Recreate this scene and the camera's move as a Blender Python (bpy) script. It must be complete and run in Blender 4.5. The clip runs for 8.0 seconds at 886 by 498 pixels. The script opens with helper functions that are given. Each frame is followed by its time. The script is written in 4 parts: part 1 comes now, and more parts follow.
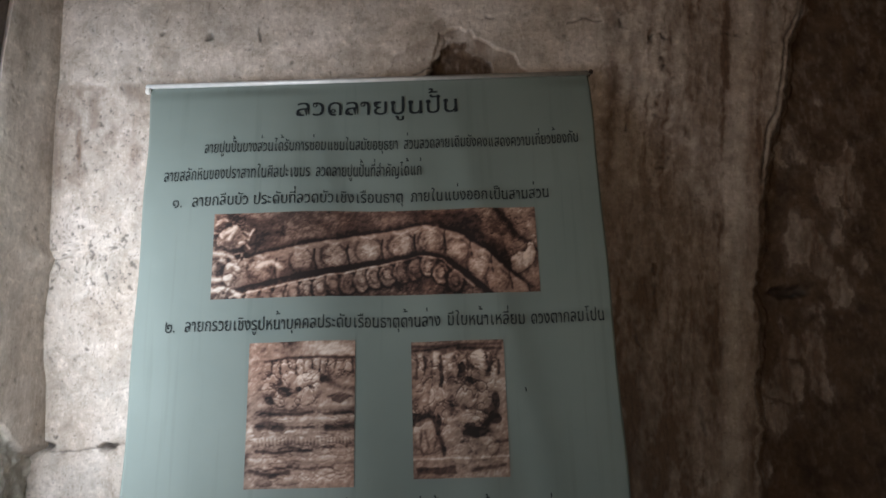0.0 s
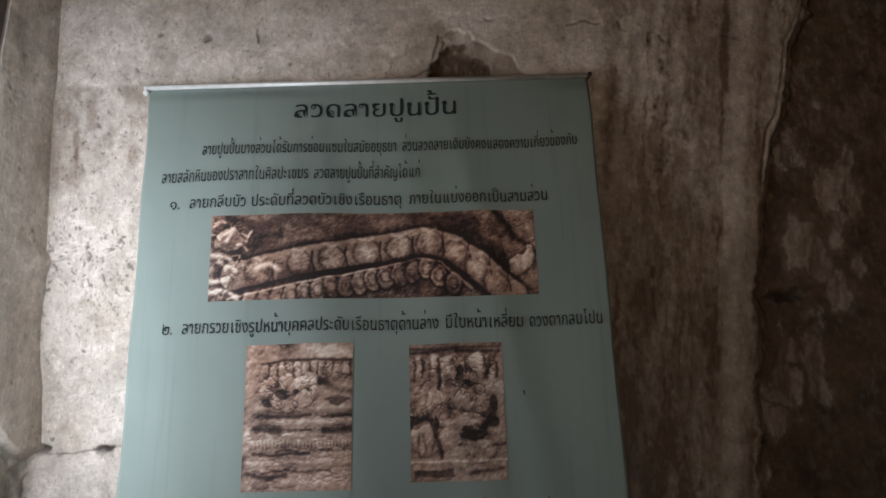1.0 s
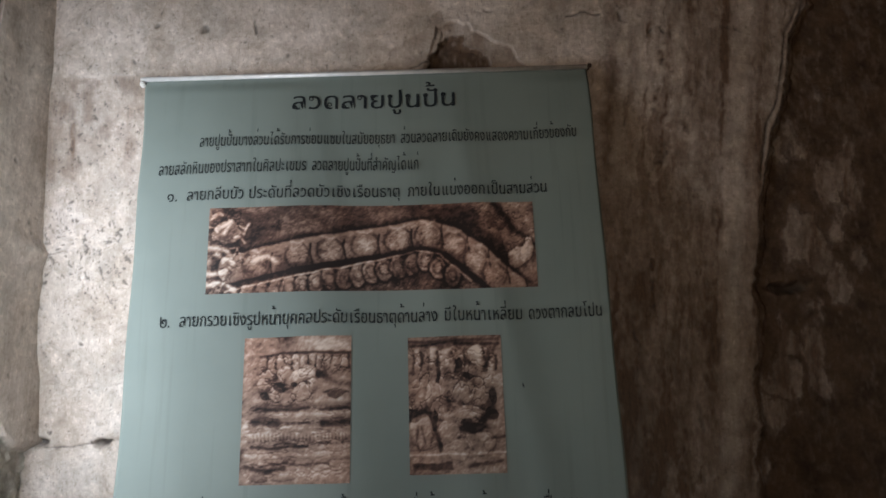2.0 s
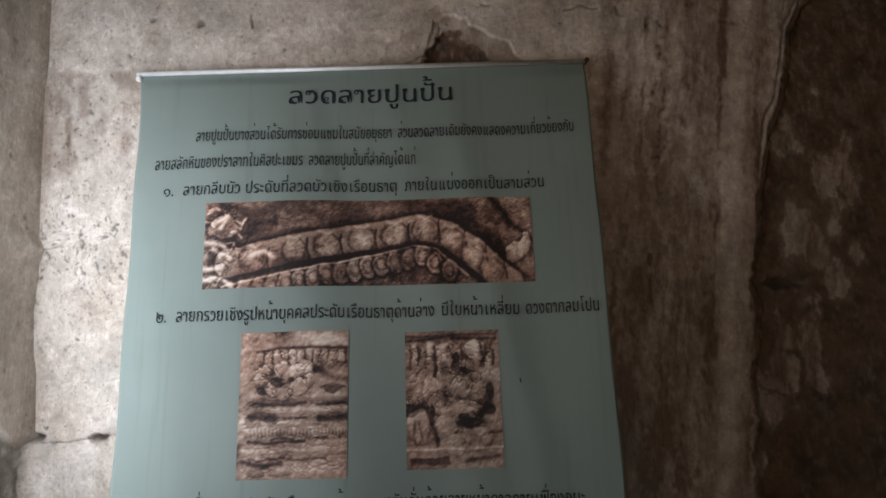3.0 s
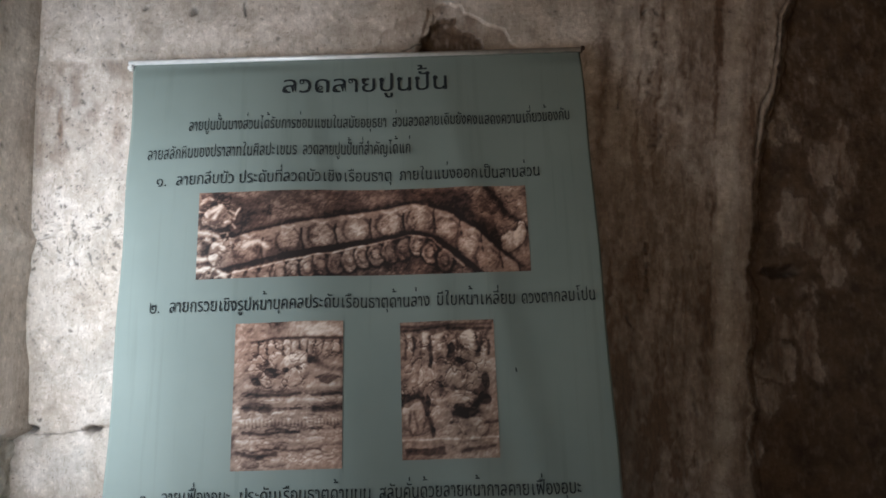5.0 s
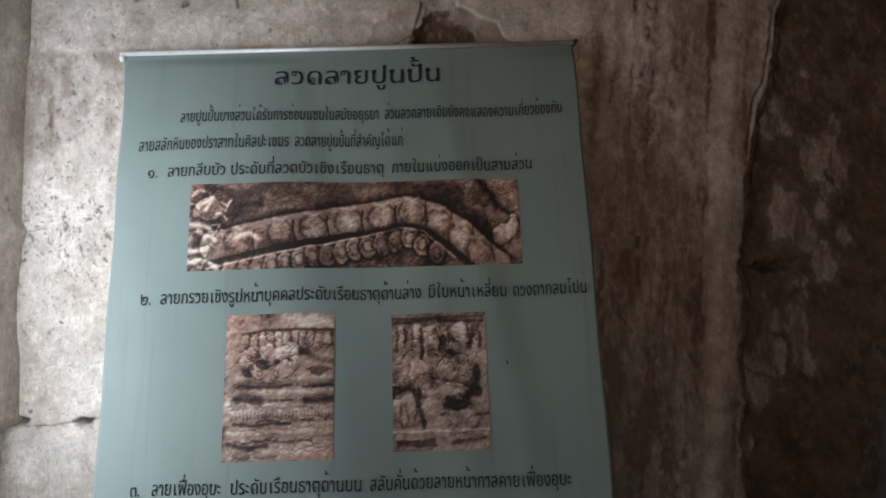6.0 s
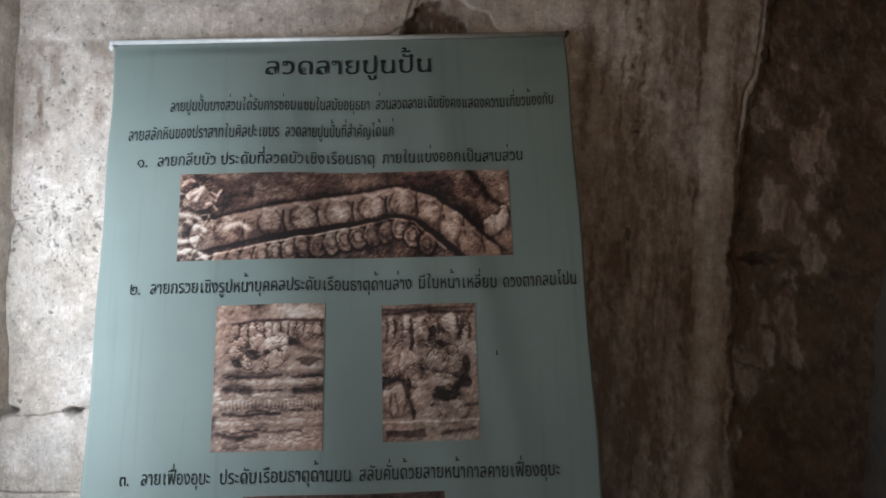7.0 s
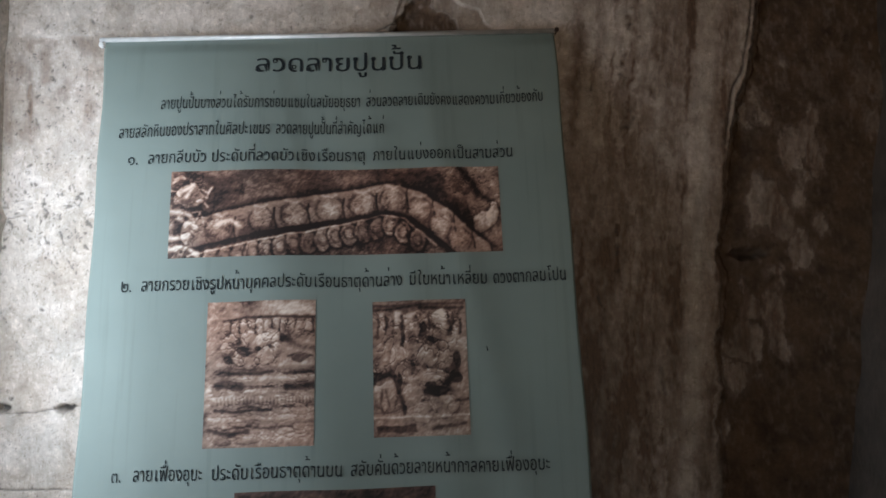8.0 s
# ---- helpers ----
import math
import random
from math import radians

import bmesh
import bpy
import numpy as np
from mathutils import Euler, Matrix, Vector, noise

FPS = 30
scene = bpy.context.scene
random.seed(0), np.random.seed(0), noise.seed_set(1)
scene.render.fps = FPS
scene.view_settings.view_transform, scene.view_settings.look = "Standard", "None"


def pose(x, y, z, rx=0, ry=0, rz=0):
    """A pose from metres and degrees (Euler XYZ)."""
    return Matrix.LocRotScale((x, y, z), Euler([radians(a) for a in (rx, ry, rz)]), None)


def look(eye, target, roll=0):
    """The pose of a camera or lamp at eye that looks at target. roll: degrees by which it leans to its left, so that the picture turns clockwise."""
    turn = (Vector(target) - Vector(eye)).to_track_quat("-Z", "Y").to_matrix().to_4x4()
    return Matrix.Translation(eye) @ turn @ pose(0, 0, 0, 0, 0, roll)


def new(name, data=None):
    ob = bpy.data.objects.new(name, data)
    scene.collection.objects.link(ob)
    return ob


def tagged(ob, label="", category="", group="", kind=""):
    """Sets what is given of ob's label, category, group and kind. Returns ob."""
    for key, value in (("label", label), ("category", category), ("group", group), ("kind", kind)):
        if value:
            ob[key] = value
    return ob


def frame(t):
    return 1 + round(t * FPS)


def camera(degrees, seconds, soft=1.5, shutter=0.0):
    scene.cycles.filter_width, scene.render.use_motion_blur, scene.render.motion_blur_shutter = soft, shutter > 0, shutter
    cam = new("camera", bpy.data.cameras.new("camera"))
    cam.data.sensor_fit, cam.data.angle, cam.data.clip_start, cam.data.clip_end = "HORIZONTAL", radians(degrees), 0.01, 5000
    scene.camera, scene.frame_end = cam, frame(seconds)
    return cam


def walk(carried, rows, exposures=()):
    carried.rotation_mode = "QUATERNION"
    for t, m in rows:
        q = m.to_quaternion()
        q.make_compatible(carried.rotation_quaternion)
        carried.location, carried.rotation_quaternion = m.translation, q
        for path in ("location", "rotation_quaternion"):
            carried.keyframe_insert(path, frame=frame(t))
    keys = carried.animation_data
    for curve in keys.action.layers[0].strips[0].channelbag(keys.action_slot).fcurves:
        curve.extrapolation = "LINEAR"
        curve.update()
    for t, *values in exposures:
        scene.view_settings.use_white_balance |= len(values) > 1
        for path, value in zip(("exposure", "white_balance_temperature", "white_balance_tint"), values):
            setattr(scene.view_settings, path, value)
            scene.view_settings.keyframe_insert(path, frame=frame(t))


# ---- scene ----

LEAN = radians(9.176)            # the front wall leans in over the viewer
ROD_Z = 2.15                     # height of the poster's rod
TOP = Vector((0.0, 0.0, ROD_Z))  # origin of the front wall's own plane

# ---- camera and its walk ----
cam = camera(63.56, 8.0, soft=1.7)
walk(cam, [
    (0.0, pose(0.1481, -1.1759, 1.4995, 105.743, 1.375, 1.216)),
    (0.5, pose(0.1490, -1.1764, 1.5019, 105.821, 1.378, 1.160)),
    (1.0, pose(0.1492, -1.1734, 1.5017, 105.859, 1.277, 1.097)),
    (1.5, pose(0.1488, -1.1694, 1.5009, 105.659, 1.297, 1.070)),
    (3.0, pose(0.1514, -1.1638, 1.4972, 105.158, 1.385, 0.910)),
    (3.5, pose(0.1522, -1.1620, 1.4961, 105.085, 1.485, 0.901)),
    (4.0, pose(0.1517, -1.1589, 1.4936, 105.083, 1.602, 0.844)),
    (4.5, pose(0.1523, -1.1563, 1.4929, 104.902, 1.587, 0.815)),
    (6.0, pose(0.1606, -1.1544, 1.4875, 104.270, 1.479, 0.340)),
    (6.5, pose(0.1644, -1.1536, 1.4856, 103.992, 1.332, 0.118)),
    (7.0, pose(0.1683, -1.1542, 1.4845, 103.675, 1.359, -0.095)),
    (7.5, pose(0.1719, -1.1579, 1.4832, 103.491, 1.511, -0.289)),
    (8.0, pose(0.1740, -1.1599, 1.4824, 103.403, 1.638, -0.521)),
], exposures=[(0.0, 2.52, 6330, 12.0), (3.5, 2.55, 6380, 13.0), (4.0, 2.63, 6270, 11.0), (4.5, 2.61, 6250, 10.5), (6.5, 2.60, 6050, 9.5), (8.0, 2.62, 6000, 9.0)])

# ---- world and light: daylight through the window opening in the west wall ----
OPEN_N, OPEN_S, OPEN_TOP, SILL = -0.145, -0.72, 2.07, 1.15
world = bpy.data.worlds.new("sky")
scene.world = world
world.use_nodes = True
sky = world.node_tree.nodes.new("ShaderNodeTexSky")
sky.sky_type, sky.sun_disc = "NISHITA", False
sky.sun_elevation, sky.sun_rotation = radians(55), radians(105)
world.node_tree.links.new(sky.outputs[0], world.node_tree.nodes["Background"].inputs[0])
world.node_tree.nodes["Background"].inputs[1].default_value = 0.05
sun = new("sun", bpy.data.lights.new("sun", "SUN"))
sun.data.energy, sun.data.angle, sun.data.color = 4.0, radians(0.5), (1.0, 0.95, 0.88)
sun.matrix_world = look((6.6, 2.2, 10), (0, 0, 0))
window_light = new("window_light", bpy.data.lights.new("window_light", "AREA"))
window_light.data.shape, window_light.data.size, window_light.data.size_y = "RECTANGLE", 0.25, 0.76
window_light.data.energy, window_light.data.color = 0.88, (0.84, 0.92, 1.0)
window_light.matrix_world = look((-0.545, -0.315, 1.71), (-0.045, 0.535, 1.85))


# ---- helpers of this scene ----
def part(name, mesh, material, parent=None, label=""):
    """Link a mesh as one object, under a thing if one is given."""
    if isinstance(mesh, bmesh.types.BMesh):
        data = bpy.data.meshes.new(name)
        mesh.to_mesh(data)
        mesh.free()
        mesh = data
    if material:
        mesh.materials.clear()
        mesh.materials.append(material)
    ob = new(name, mesh)
    ob.parent = parent
    return tagged(ob, label)


def sstep(a, b, x):
    t = np.clip((x - a) / (b - a), 0.0, 1.0)
    return t * t * (3 - 2 * t)


def vnoise(x, y, seed=0):
    """Smooth value noise from -1 to 1 on a lattice of size 1."""
    table = np.random.RandomState(seed).uniform(-1, 1, (256, 256))
    xi, yi = np.floor(x).astype(int), np.floor(y).astype(int)
    fx, fy = x - xi, y - yi
    fx, fy = fx * fx * (3 - 2 * fx), fy * fy * (3 - 2 * fy)
    a, b = table[yi % 256, xi % 256], table[yi % 256, (xi + 1) % 256]
    c, d = table[(yi + 1) % 256, xi % 256], table[(yi + 1) % 256, (xi + 1) % 256]
    return (a * (1 - fx) + b * fx) * (1 - fy) + (c * (1 - fx) + d * fx) * fy


def fbm(x, y, size, octaves=4, seed=0, gain=0.5):
    out, amp, total = 0.0, 1.0, 0.0
    for k in range(octaves):
        out = out + amp * vnoise(x / size * 2 ** k + 17.3 * k, y / size * 2 ** k + 5.1 * k, seed + k)
        total += amp
        amp *= gain
    return out / total


def inside(x, y, corners):
    """Signed distance to a polygon, positive within."""
    best = np.full(x.shape, 1e9)
    within = np.zeros(x.shape, bool)
    for (x0, y0), (x1, y1) in zip(corners, corners[1:] + corners[:1]):
        best = np.minimum(best, to_segment(x, y, x0, y0, x1, y1))
        if y0 != y1:
            cross = (y0 > y) != (y1 > y)
            within ^= cross & (x < (x1 - x0) * (y - y0) / (y1 - y0) + x0)
    return np.where(within, best, -best)


def to_segment(x, y, x0, y0, x1, y1):
    dx, dy = x1 - x0, y1 - y0
    t = np.clip(((x - x0) * dx + (y - y0) * dy) / (dx * dx + dy * dy + 1e-12), 0, 1)
    return np.hypot(x - x0 - t * dx, y - y0 - t * dy)


def to_line(x, y, points):
    best = np.full(x.shape, 1e9)
    for (x0, y0), (x1, y1) in zip(points, points[1:]):
        best = np.minimum(best, to_segment(x, y, x0, y0, x1, y1))
    return best


def sheet(name, places, back, colours=None, flip=False, layer="wear"):
    """A closed slab: a relief grid in front (rows x columns x 3) and a flat back, moved by the vector back."""
    rows, cols = places.shape[:2]
    verts = places.reshape(-1, 3)
    ids = np.arange(rows * cols).reshape(rows, cols)
    quads = np.stack([ids[:-1, :-1], ids[:-1, 1:], ids[1:, 1:], ids[1:, :-1]], -1).reshape(-1, 4)
    faces = [quads]
    front = len(verts)
    if back is not None:
        rim = np.concatenate([ids[0, :], ids[1:, -1], ids[-1, -2::-1], ids[-2:0:-1, 0]])
        behind = np.arange(len(rim)) + front
        verts = np.concatenate([verts, verts[rim] + np.array(back)])
        nxt = np.roll(np.arange(len(rim)), -1)
        faces.append(np.stack([rim, behind, behind[nxt], rim[nxt]], -1))
    allq = np.concatenate(faces)
    if flip:
        allq = allq[:, ::-1]
    mesh = bpy.data.meshes.new(name)
    loops = [allq.reshape(-1)]
    sizes = np.full(len(allq), 4)
    if back is not None:
        cap = behind[::-1] if flip else behind
        loops.append(cap)
        sizes = np.append(sizes, len(cap))
    loops = np.concatenate(loops)
    mesh.vertices.add(len(verts))
    mesh.vertices.foreach_set("co", verts.astype(np.float32).ravel())
    mesh.loops.add(len(loops))
    mesh.loops.foreach_set("vertex_index", loops.astype(np.int32))
    mesh.polygons.add(len(sizes))
    mesh.polygons.foreach_set("loop_start", np.concatenate([[0], np.cumsum(sizes)[:-1]]).astype(np.int32))
    smooth = np.zeros(len(sizes), bool)
    smooth[:len(quads)] = True
    mesh.polygons.foreach_set("use_smooth", smooth)
    mesh.update(calc_edges=True)
    if colours is not None:
        data = np.zeros((len(verts), 4), np.float32)
        data[:, 3] = 1
        data[:front, :3] = colours.reshape(-1, 3)
        mesh.color_attributes.new(layer, "FLOAT_COLOR", "POINT").data.foreach_set("color", data.ravel())
    mesh.validate()
    return mesh


def box(x0, x1, y0, y1, z0, z1, bevel=0.0):
    bm = bmesh.new()
    bmesh.ops.create_cube(bm, size=1, matrix=Matrix.Translation(((x0 + x1) / 2, (y0 + y1) / 2, (z0 + z1) / 2))
                          @ Matrix.Diagonal((x1 - x0, y1 - y0, z1 - z0, 1)))
    if bevel:
        bmesh.ops.bevel(bm, geom=bm.edges[:], offset=bevel, segments=2, affect="EDGES")
    return bm


# ---- materials ----
def material(name):
    m = bpy.data.materials.new(name)
    m.use_nodes = True
    nodes, links = m.node_tree.nodes, m.node_tree.links
    return m, nodes, links, nodes["Principled BSDF"]


def noise_node(nodes, links, where, scale, detail=4.0, rough=0.55):
    n = nodes.new("ShaderNodeTexNoise")
    n.inputs["Scale"].default_value, n.inputs["Detail"].default_value = scale, detail
    n.inputs["Roughness"].default_value = rough
    links.new(where, n.inputs["Vector"])
    return n


def ramp_node(nodes, links, value, stops):
    r = nodes.new("ShaderNodeValToRGB")
    while len(r.color_ramp.elements) < len(stops):
        r.color_ramp.elements.new(0.5)
    for e, (p, c) in zip(r.color_ramp.elements, stops):
        e.position, e.color = p, (*c, 1)
    links.new(value, r.inputs[0])
    return r


def mix_node(nodes, links, factor, a, b, kind="MIX"):
    n = nodes.new("ShaderNodeMix")
    n.data_type, n.blend_type = "RGBA", kind
    for value, slot in ((factor, n.inputs[0]), (a, n.inputs[6]), (b, n.inputs[7])):
        if isinstance(value, (int, float)):
            slot.default_value = value
        elif isinstance(value, tuple):
            slot.default_value = (*value, 1)
        else:
            links.new(value, slot)
    return n.outputs[2]


def bump_node(nodes, links, height, strength, distance, bsdf):
    b = nodes.new("ShaderNodeBump")
    b.inputs["Strength"].default_value, b.inputs["Distance"].default_value = strength, distance
    links.new(height, b.inputs["Height"])
    links.new(b.outputs[0], bsdf.inputs["Normal"])
    return b


def old_plaster(name, pale, mid, stain, bare, rough=0.5):
    """Lime plaster: the wear layer holds lost plaster (red), stains (green), pits (blue) and painted shade (green,
    blue).
    """
    m, nodes, links, bsdf = material(name)
    where = nodes.new("ShaderNodeTexCoord").outputs["Object"]
    layer = nodes.new("ShaderNodeVertexColor")
    layer.layer_name = "wear"
    split = nodes.new("ShaderNodeSeparateColor")
    links.new(layer.outputs[0], split.inputs[0])
    big = noise_node(nodes, links, where, 7.0, 8.0, 0.65)
    mid_scale = noise_node(nodes, links, where, 26.0, 6.0, 0.6)
    fine = noise_node(nodes, links, where, 130.0, 6.0, 0.65)
    grain = noise_node(nodes, links, where, 420.0, 3.0, 0.6)
    along = nodes.new("ShaderNodeMapping")
    along.inputs["Scale"].default_value = (55, 55, 5)
    links.new(where, along.inputs[0])
    brush = noise_node(nodes, links, along.outputs[0], 1.0, 5.0, 0.6)
    base = ramp_node(nodes, links, big.outputs[0], [(0.38, mid), (0.60, pale)]).outputs[0]
    for n, low, high, amount in ((mid_scale, 0.36, 0.52, 0.34), (brush, 0.32, 0.55, 0.25)):
        tint = ramp_node(nodes, links, n.outputs[0], [(low, (0.62, 0.57, 0.52)), (high, (1, 1, 1))]).outputs[0]
        base = mix_node(nodes, links, amount, base, tint, "MULTIPLY")
    speck = ramp_node(nodes, links, fine.outputs[0], [(0.29, (0.50, 0.47, 0.44)), (0.40, (0.94, 0.94, 0.93)), (0.56, (1.0, 1.0, 1.0)), (0.66, (1.30, 1.30, 1.30))]).outputs[0]
    base = mix_node(nodes, links, 0.8, base, speck, "MULTIPLY")
    dots = noise_node(nodes, links, where, 190.0, 3.0, 0.6)
    dots.inputs["Distortion"].default_value = 1.2
    dots = ramp_node(nodes, links, dots.outputs[0], [(0.30, (0.40, 0.36, 0.33)), (0.37, (1, 1, 1))]).outputs[0]
    base = mix_node(nodes, links, 0.5, base, dots, "MULTIPLY")
    fibre = nodes.new("ShaderNodeMapping")
    fibre.inputs["Scale"].default_value = (210, 210, 30)
    links.new(where, fibre.inputs[0])
    fibre = noise_node(nodes, links, fibre.outputs[0], 1.0, 6.0, 0.72)
    fibre = ramp_node(nodes, links, fibre.outputs[0], [(0.34, (0.50, 0.47, 0.44)), (0.50, (0.95, 0.95, 0.95)), (0.64, (1.25, 1.25, 1.25))]).outputs[0]
    base = mix_node(nodes, links, 0.18, base, fibre, "MULTIPLY")
    patch = noise_node(nodes, links, where, 15.0, 7.0, 0.62)
    patch.inputs["Distortion"].default_value = 0.6
    patch = ramp_node(nodes, links, patch.outputs[0], [(0.42, (0.80, 0.80, 0.79)), (0.47, (0.93, 0.92, 0.90)), (0.55, (0.97, 0.96, 0.95)), (0.58, (1.10, 1.10, 1.11))]).outputs[0]
    base = mix_node(nodes, links, 0.85, base, patch, "MULTIPLY")
    flake = noise_node(nodes, links, where, 48.0, 6.0, 0.6)
    flake.inputs["Distortion"].default_value = 0.8
    flake = ramp_node(nodes, links, flake.outputs[0], [(0.405, (0.72, 0.70, 0.67)), (0.43, (0.95, 0.94, 0.93)), (0.57, (1.0, 1.0, 1.0)), (0.595, (1.16, 1.17, 1.18))]).outputs[0]
    base = mix_node(nodes, links, 0.55, base, flake, "MULTIPLY")
    scratch = nodes.new("ShaderNodeMapping")
    scratch.inputs["Scale"].default_value, scratch.inputs["Rotation"].default_value = (330, 330, 38), (0, radians(14), 0)
    links.new(where, scratch.inputs[0])
    scratch = noise_node(nodes, links, scratch.outputs[0], 1.0, 3.0, 0.6)
    scratch = ramp_node(nodes, links, scratch.outputs[0], [(0.30, (0.55, 0.52, 0.49)), (0.37, (1, 1, 1)), (0.66, (1, 1, 1)), (0.72, (1.22, 1.22, 1.22))]).outputs[0]
    base = mix_node(nodes, links, 0.7, base, scratch, "MULTIPLY")
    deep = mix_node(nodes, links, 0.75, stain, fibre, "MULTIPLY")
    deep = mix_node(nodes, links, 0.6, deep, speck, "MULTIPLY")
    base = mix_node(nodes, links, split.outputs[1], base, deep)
    raw = ramp_node(nodes, links, mid_scale.outputs[0], [(0.3, tuple(0.55 * c for c in bare)), (0.7, tuple(1.35 * c for c in bare))]).outputs[0]
    raw = mix_node(nodes, links, 0.8, raw, speck, "MULTIPLY")
    raw = mix_node(nodes, links, 0.6, raw, patch, "MULTIPLY")
    base = mix_node(nodes, links, split.outputs[0], base, raw)
    base = mix_node(nodes, links, split.outputs[2], base, (0.05, 0.042, 0.036))
    links.new(base, bsdf.inputs["Base Color"])
    gloss = nodes.new("ShaderNodeMapRange")
    gloss.inputs["To Min"].default_value, gloss.inputs["To Max"].default_value = rough - 0.12, rough + 0.25
    links.new(fine.outputs[0], gloss.inputs["Value"])
    dull = nodes.new("ShaderNodeMath")
    dull.operation, dull.use_clamp = "MAXIMUM", True
    links.new(gloss.outputs[0], dull.inputs[0])
    links.new(split.outputs[0], dull.inputs[1])
    links.new(dull.outputs[0], bsdf.inputs["Roughness"])
    both = nodes.new("ShaderNodeMath")
    both.operation = "MULTIPLY_ADD"
    both.inputs[1].default_value = 0.35
    links.new(grain.outputs[0], both.inputs[0])
    links.new(fine.outputs[0], both.inputs[2])
    bump_node(nodes, links, both.outputs[0], 0.5, 0.0028, bsdf)
    return m


def rough_stone(name, dark, light, scale=14.0, rough=0.85):
    m, nodes, links, bsdf = material(name)
    where = nodes.new("ShaderNodeTexCoord").outputs["Object"]
    big = noise_node(nodes, links, where, scale, 8.0, 0.65)
    fine = noise_node(nodes, links, where, scale * 12, 4.0, 0.6)
    base = ramp_node(nodes, links, big.outputs[0], [(0.3, dark), (0.7, light)]).outputs[0]
    base = mix_node(nodes, links, 0.5, base, fine.outputs[0], "OVERLAY")
    links.new(base, bsdf.inputs["Base Color"])
    bsdf.inputs["Roughness"].default_value = rough
    bump_node(nodes, links, fine.outputs[0], 0.6, 0.004, bsdf)
    return m


PLASTER = old_plaster("lime_plaster", (0.61, 0.545, 0.485), (0.48, 0.41, 0.345), (0.134, 0.080, 0.049), (0.092, 0.058, 0.036), 0.48)
PLASTER_WEST = old_plaster("lime_plaster_west", (0.66, 0.59, 0.51), (0.54, 0.47, 0.40), (0.32, 0.25, 0.19), (0.44, 0.41, 0.35), 0.6)
STONE = rough_stone("laterite", (0.05, 0.037, 0.028), (0.13, 0.10, 0.075))
FLOOR_STONE = rough_stone("floor_stone", (0.19, 0.135, 0.085), (0.34, 0.255, 0.17), 5.0)
EARTH = rough_stone("pale_earth", (0.25, 0.18, 0.115), (0.37, 0.285, 0.195), 1.5)


def vinyl():
    m, nodes, links, bsdf = material("teal_vinyl")
    where = nodes.new("ShaderNodeTexCoord").outputs["Object"]
    big = noise_node(nodes, links, where, 5.0, 5.0)
    stretch = nodes.new("ShaderNodeMapping")
    stretch.inputs["Scale"].default_value = (60, 60, 2.2)
    links.new(where, stretch.inputs[0])
    runs = noise_node(nodes, links, stretch.outputs[0], 1.0, 4.0, 0.6)
    weave = noise_node(nodes, links, where, 600.0, 2.0)
    base = ramp_node(nodes, links, big.outputs[0], [(0.3, (0.163, 0.200, 0.180)), (0.7, (0.190, 0.229, 0.206))]).outputs[0]
    dirt = ramp_node(nodes, links, runs.outputs[0], [(0.30, (0.80, 0.80, 0.78)), (0.44, (1, 1, 1))]).outputs[0]
    base = mix_node(nodes, links, 0.45, base, dirt, "MULTIPLY")
    links.new(base, bsdf.inputs["Base Color"])
    bsdf.inputs["Roughness"].default_value = 0.6
    bsdf.inputs["Specular IOR Level"].default_value = 0.3
    bump_node(nodes, links, weave.outputs[0], 0.12, 0.0006, bsdf)
    return m


def plain(name, colour, rough, metal=0.0):
    m, nodes, links, bsdf = material(name)
    where = nodes.new("ShaderNodeTexCoord").outputs["Object"]
    n = noise_node(nodes, links, where, 60.0, 4.0)
    c = ramp_node(nodes, links, n.outputs[0], [(0.3, tuple(0.82 * v for v in colour)), (0.7, colour)]).outputs[0]
    links.new(c, bsdf.inputs["Base Color"])
    bsdf.inputs["Roughness"].default_value, bsdf.inputs["Metallic"].default_value = rough, metal
    return m


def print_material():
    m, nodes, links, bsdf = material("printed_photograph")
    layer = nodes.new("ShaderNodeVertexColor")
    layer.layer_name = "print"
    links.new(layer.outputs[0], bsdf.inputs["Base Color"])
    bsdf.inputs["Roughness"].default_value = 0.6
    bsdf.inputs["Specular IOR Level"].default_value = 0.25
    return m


VINYL = vinyl()
INK = plain("black_ink", (0.022, 0.026, 0.028), 0.8)
INK.node_tree.nodes["Principled BSDF"].inputs["Specular IOR Level"].default_value = 0.1
ALU = plain("aluminium", (0.70, 0.70, 0.68), 0.45, 0.25)
WHITE_PLASTIC = plain("white_plastic", (0.8, 0.79, 0.75), 0.45)
IRON = plain("rusty_iron", (0.07, 0.045, 0.035), 0.7, 0.4)
PRINT = print_material()


# ---- front wall ----
def axis(coarse0, fine0, fine1, coarse1, step, big):
    a = np.arange(coarse0, fine0, big)
    b = np.arange(fine0, fine1, step)
    c = np.arange(fine1, coarse1 + big, big)
    return np.concatenate([a, b, c])


PLASTER_END = [(0.111, 0.806), (0.090, 0.784), (0.047, 0.770), (-0.006, 0.761), (-0.079, 0.745), (-0.141, 0.722), (-0.183, 0.713),
               (-0.284, 0.694), (-0.404, 0.674), (-0.453, 0.680), (-0.579, 0.664), (-0.646, 0.667), (-0.693, 0.652), (-0.749, 0.664)]
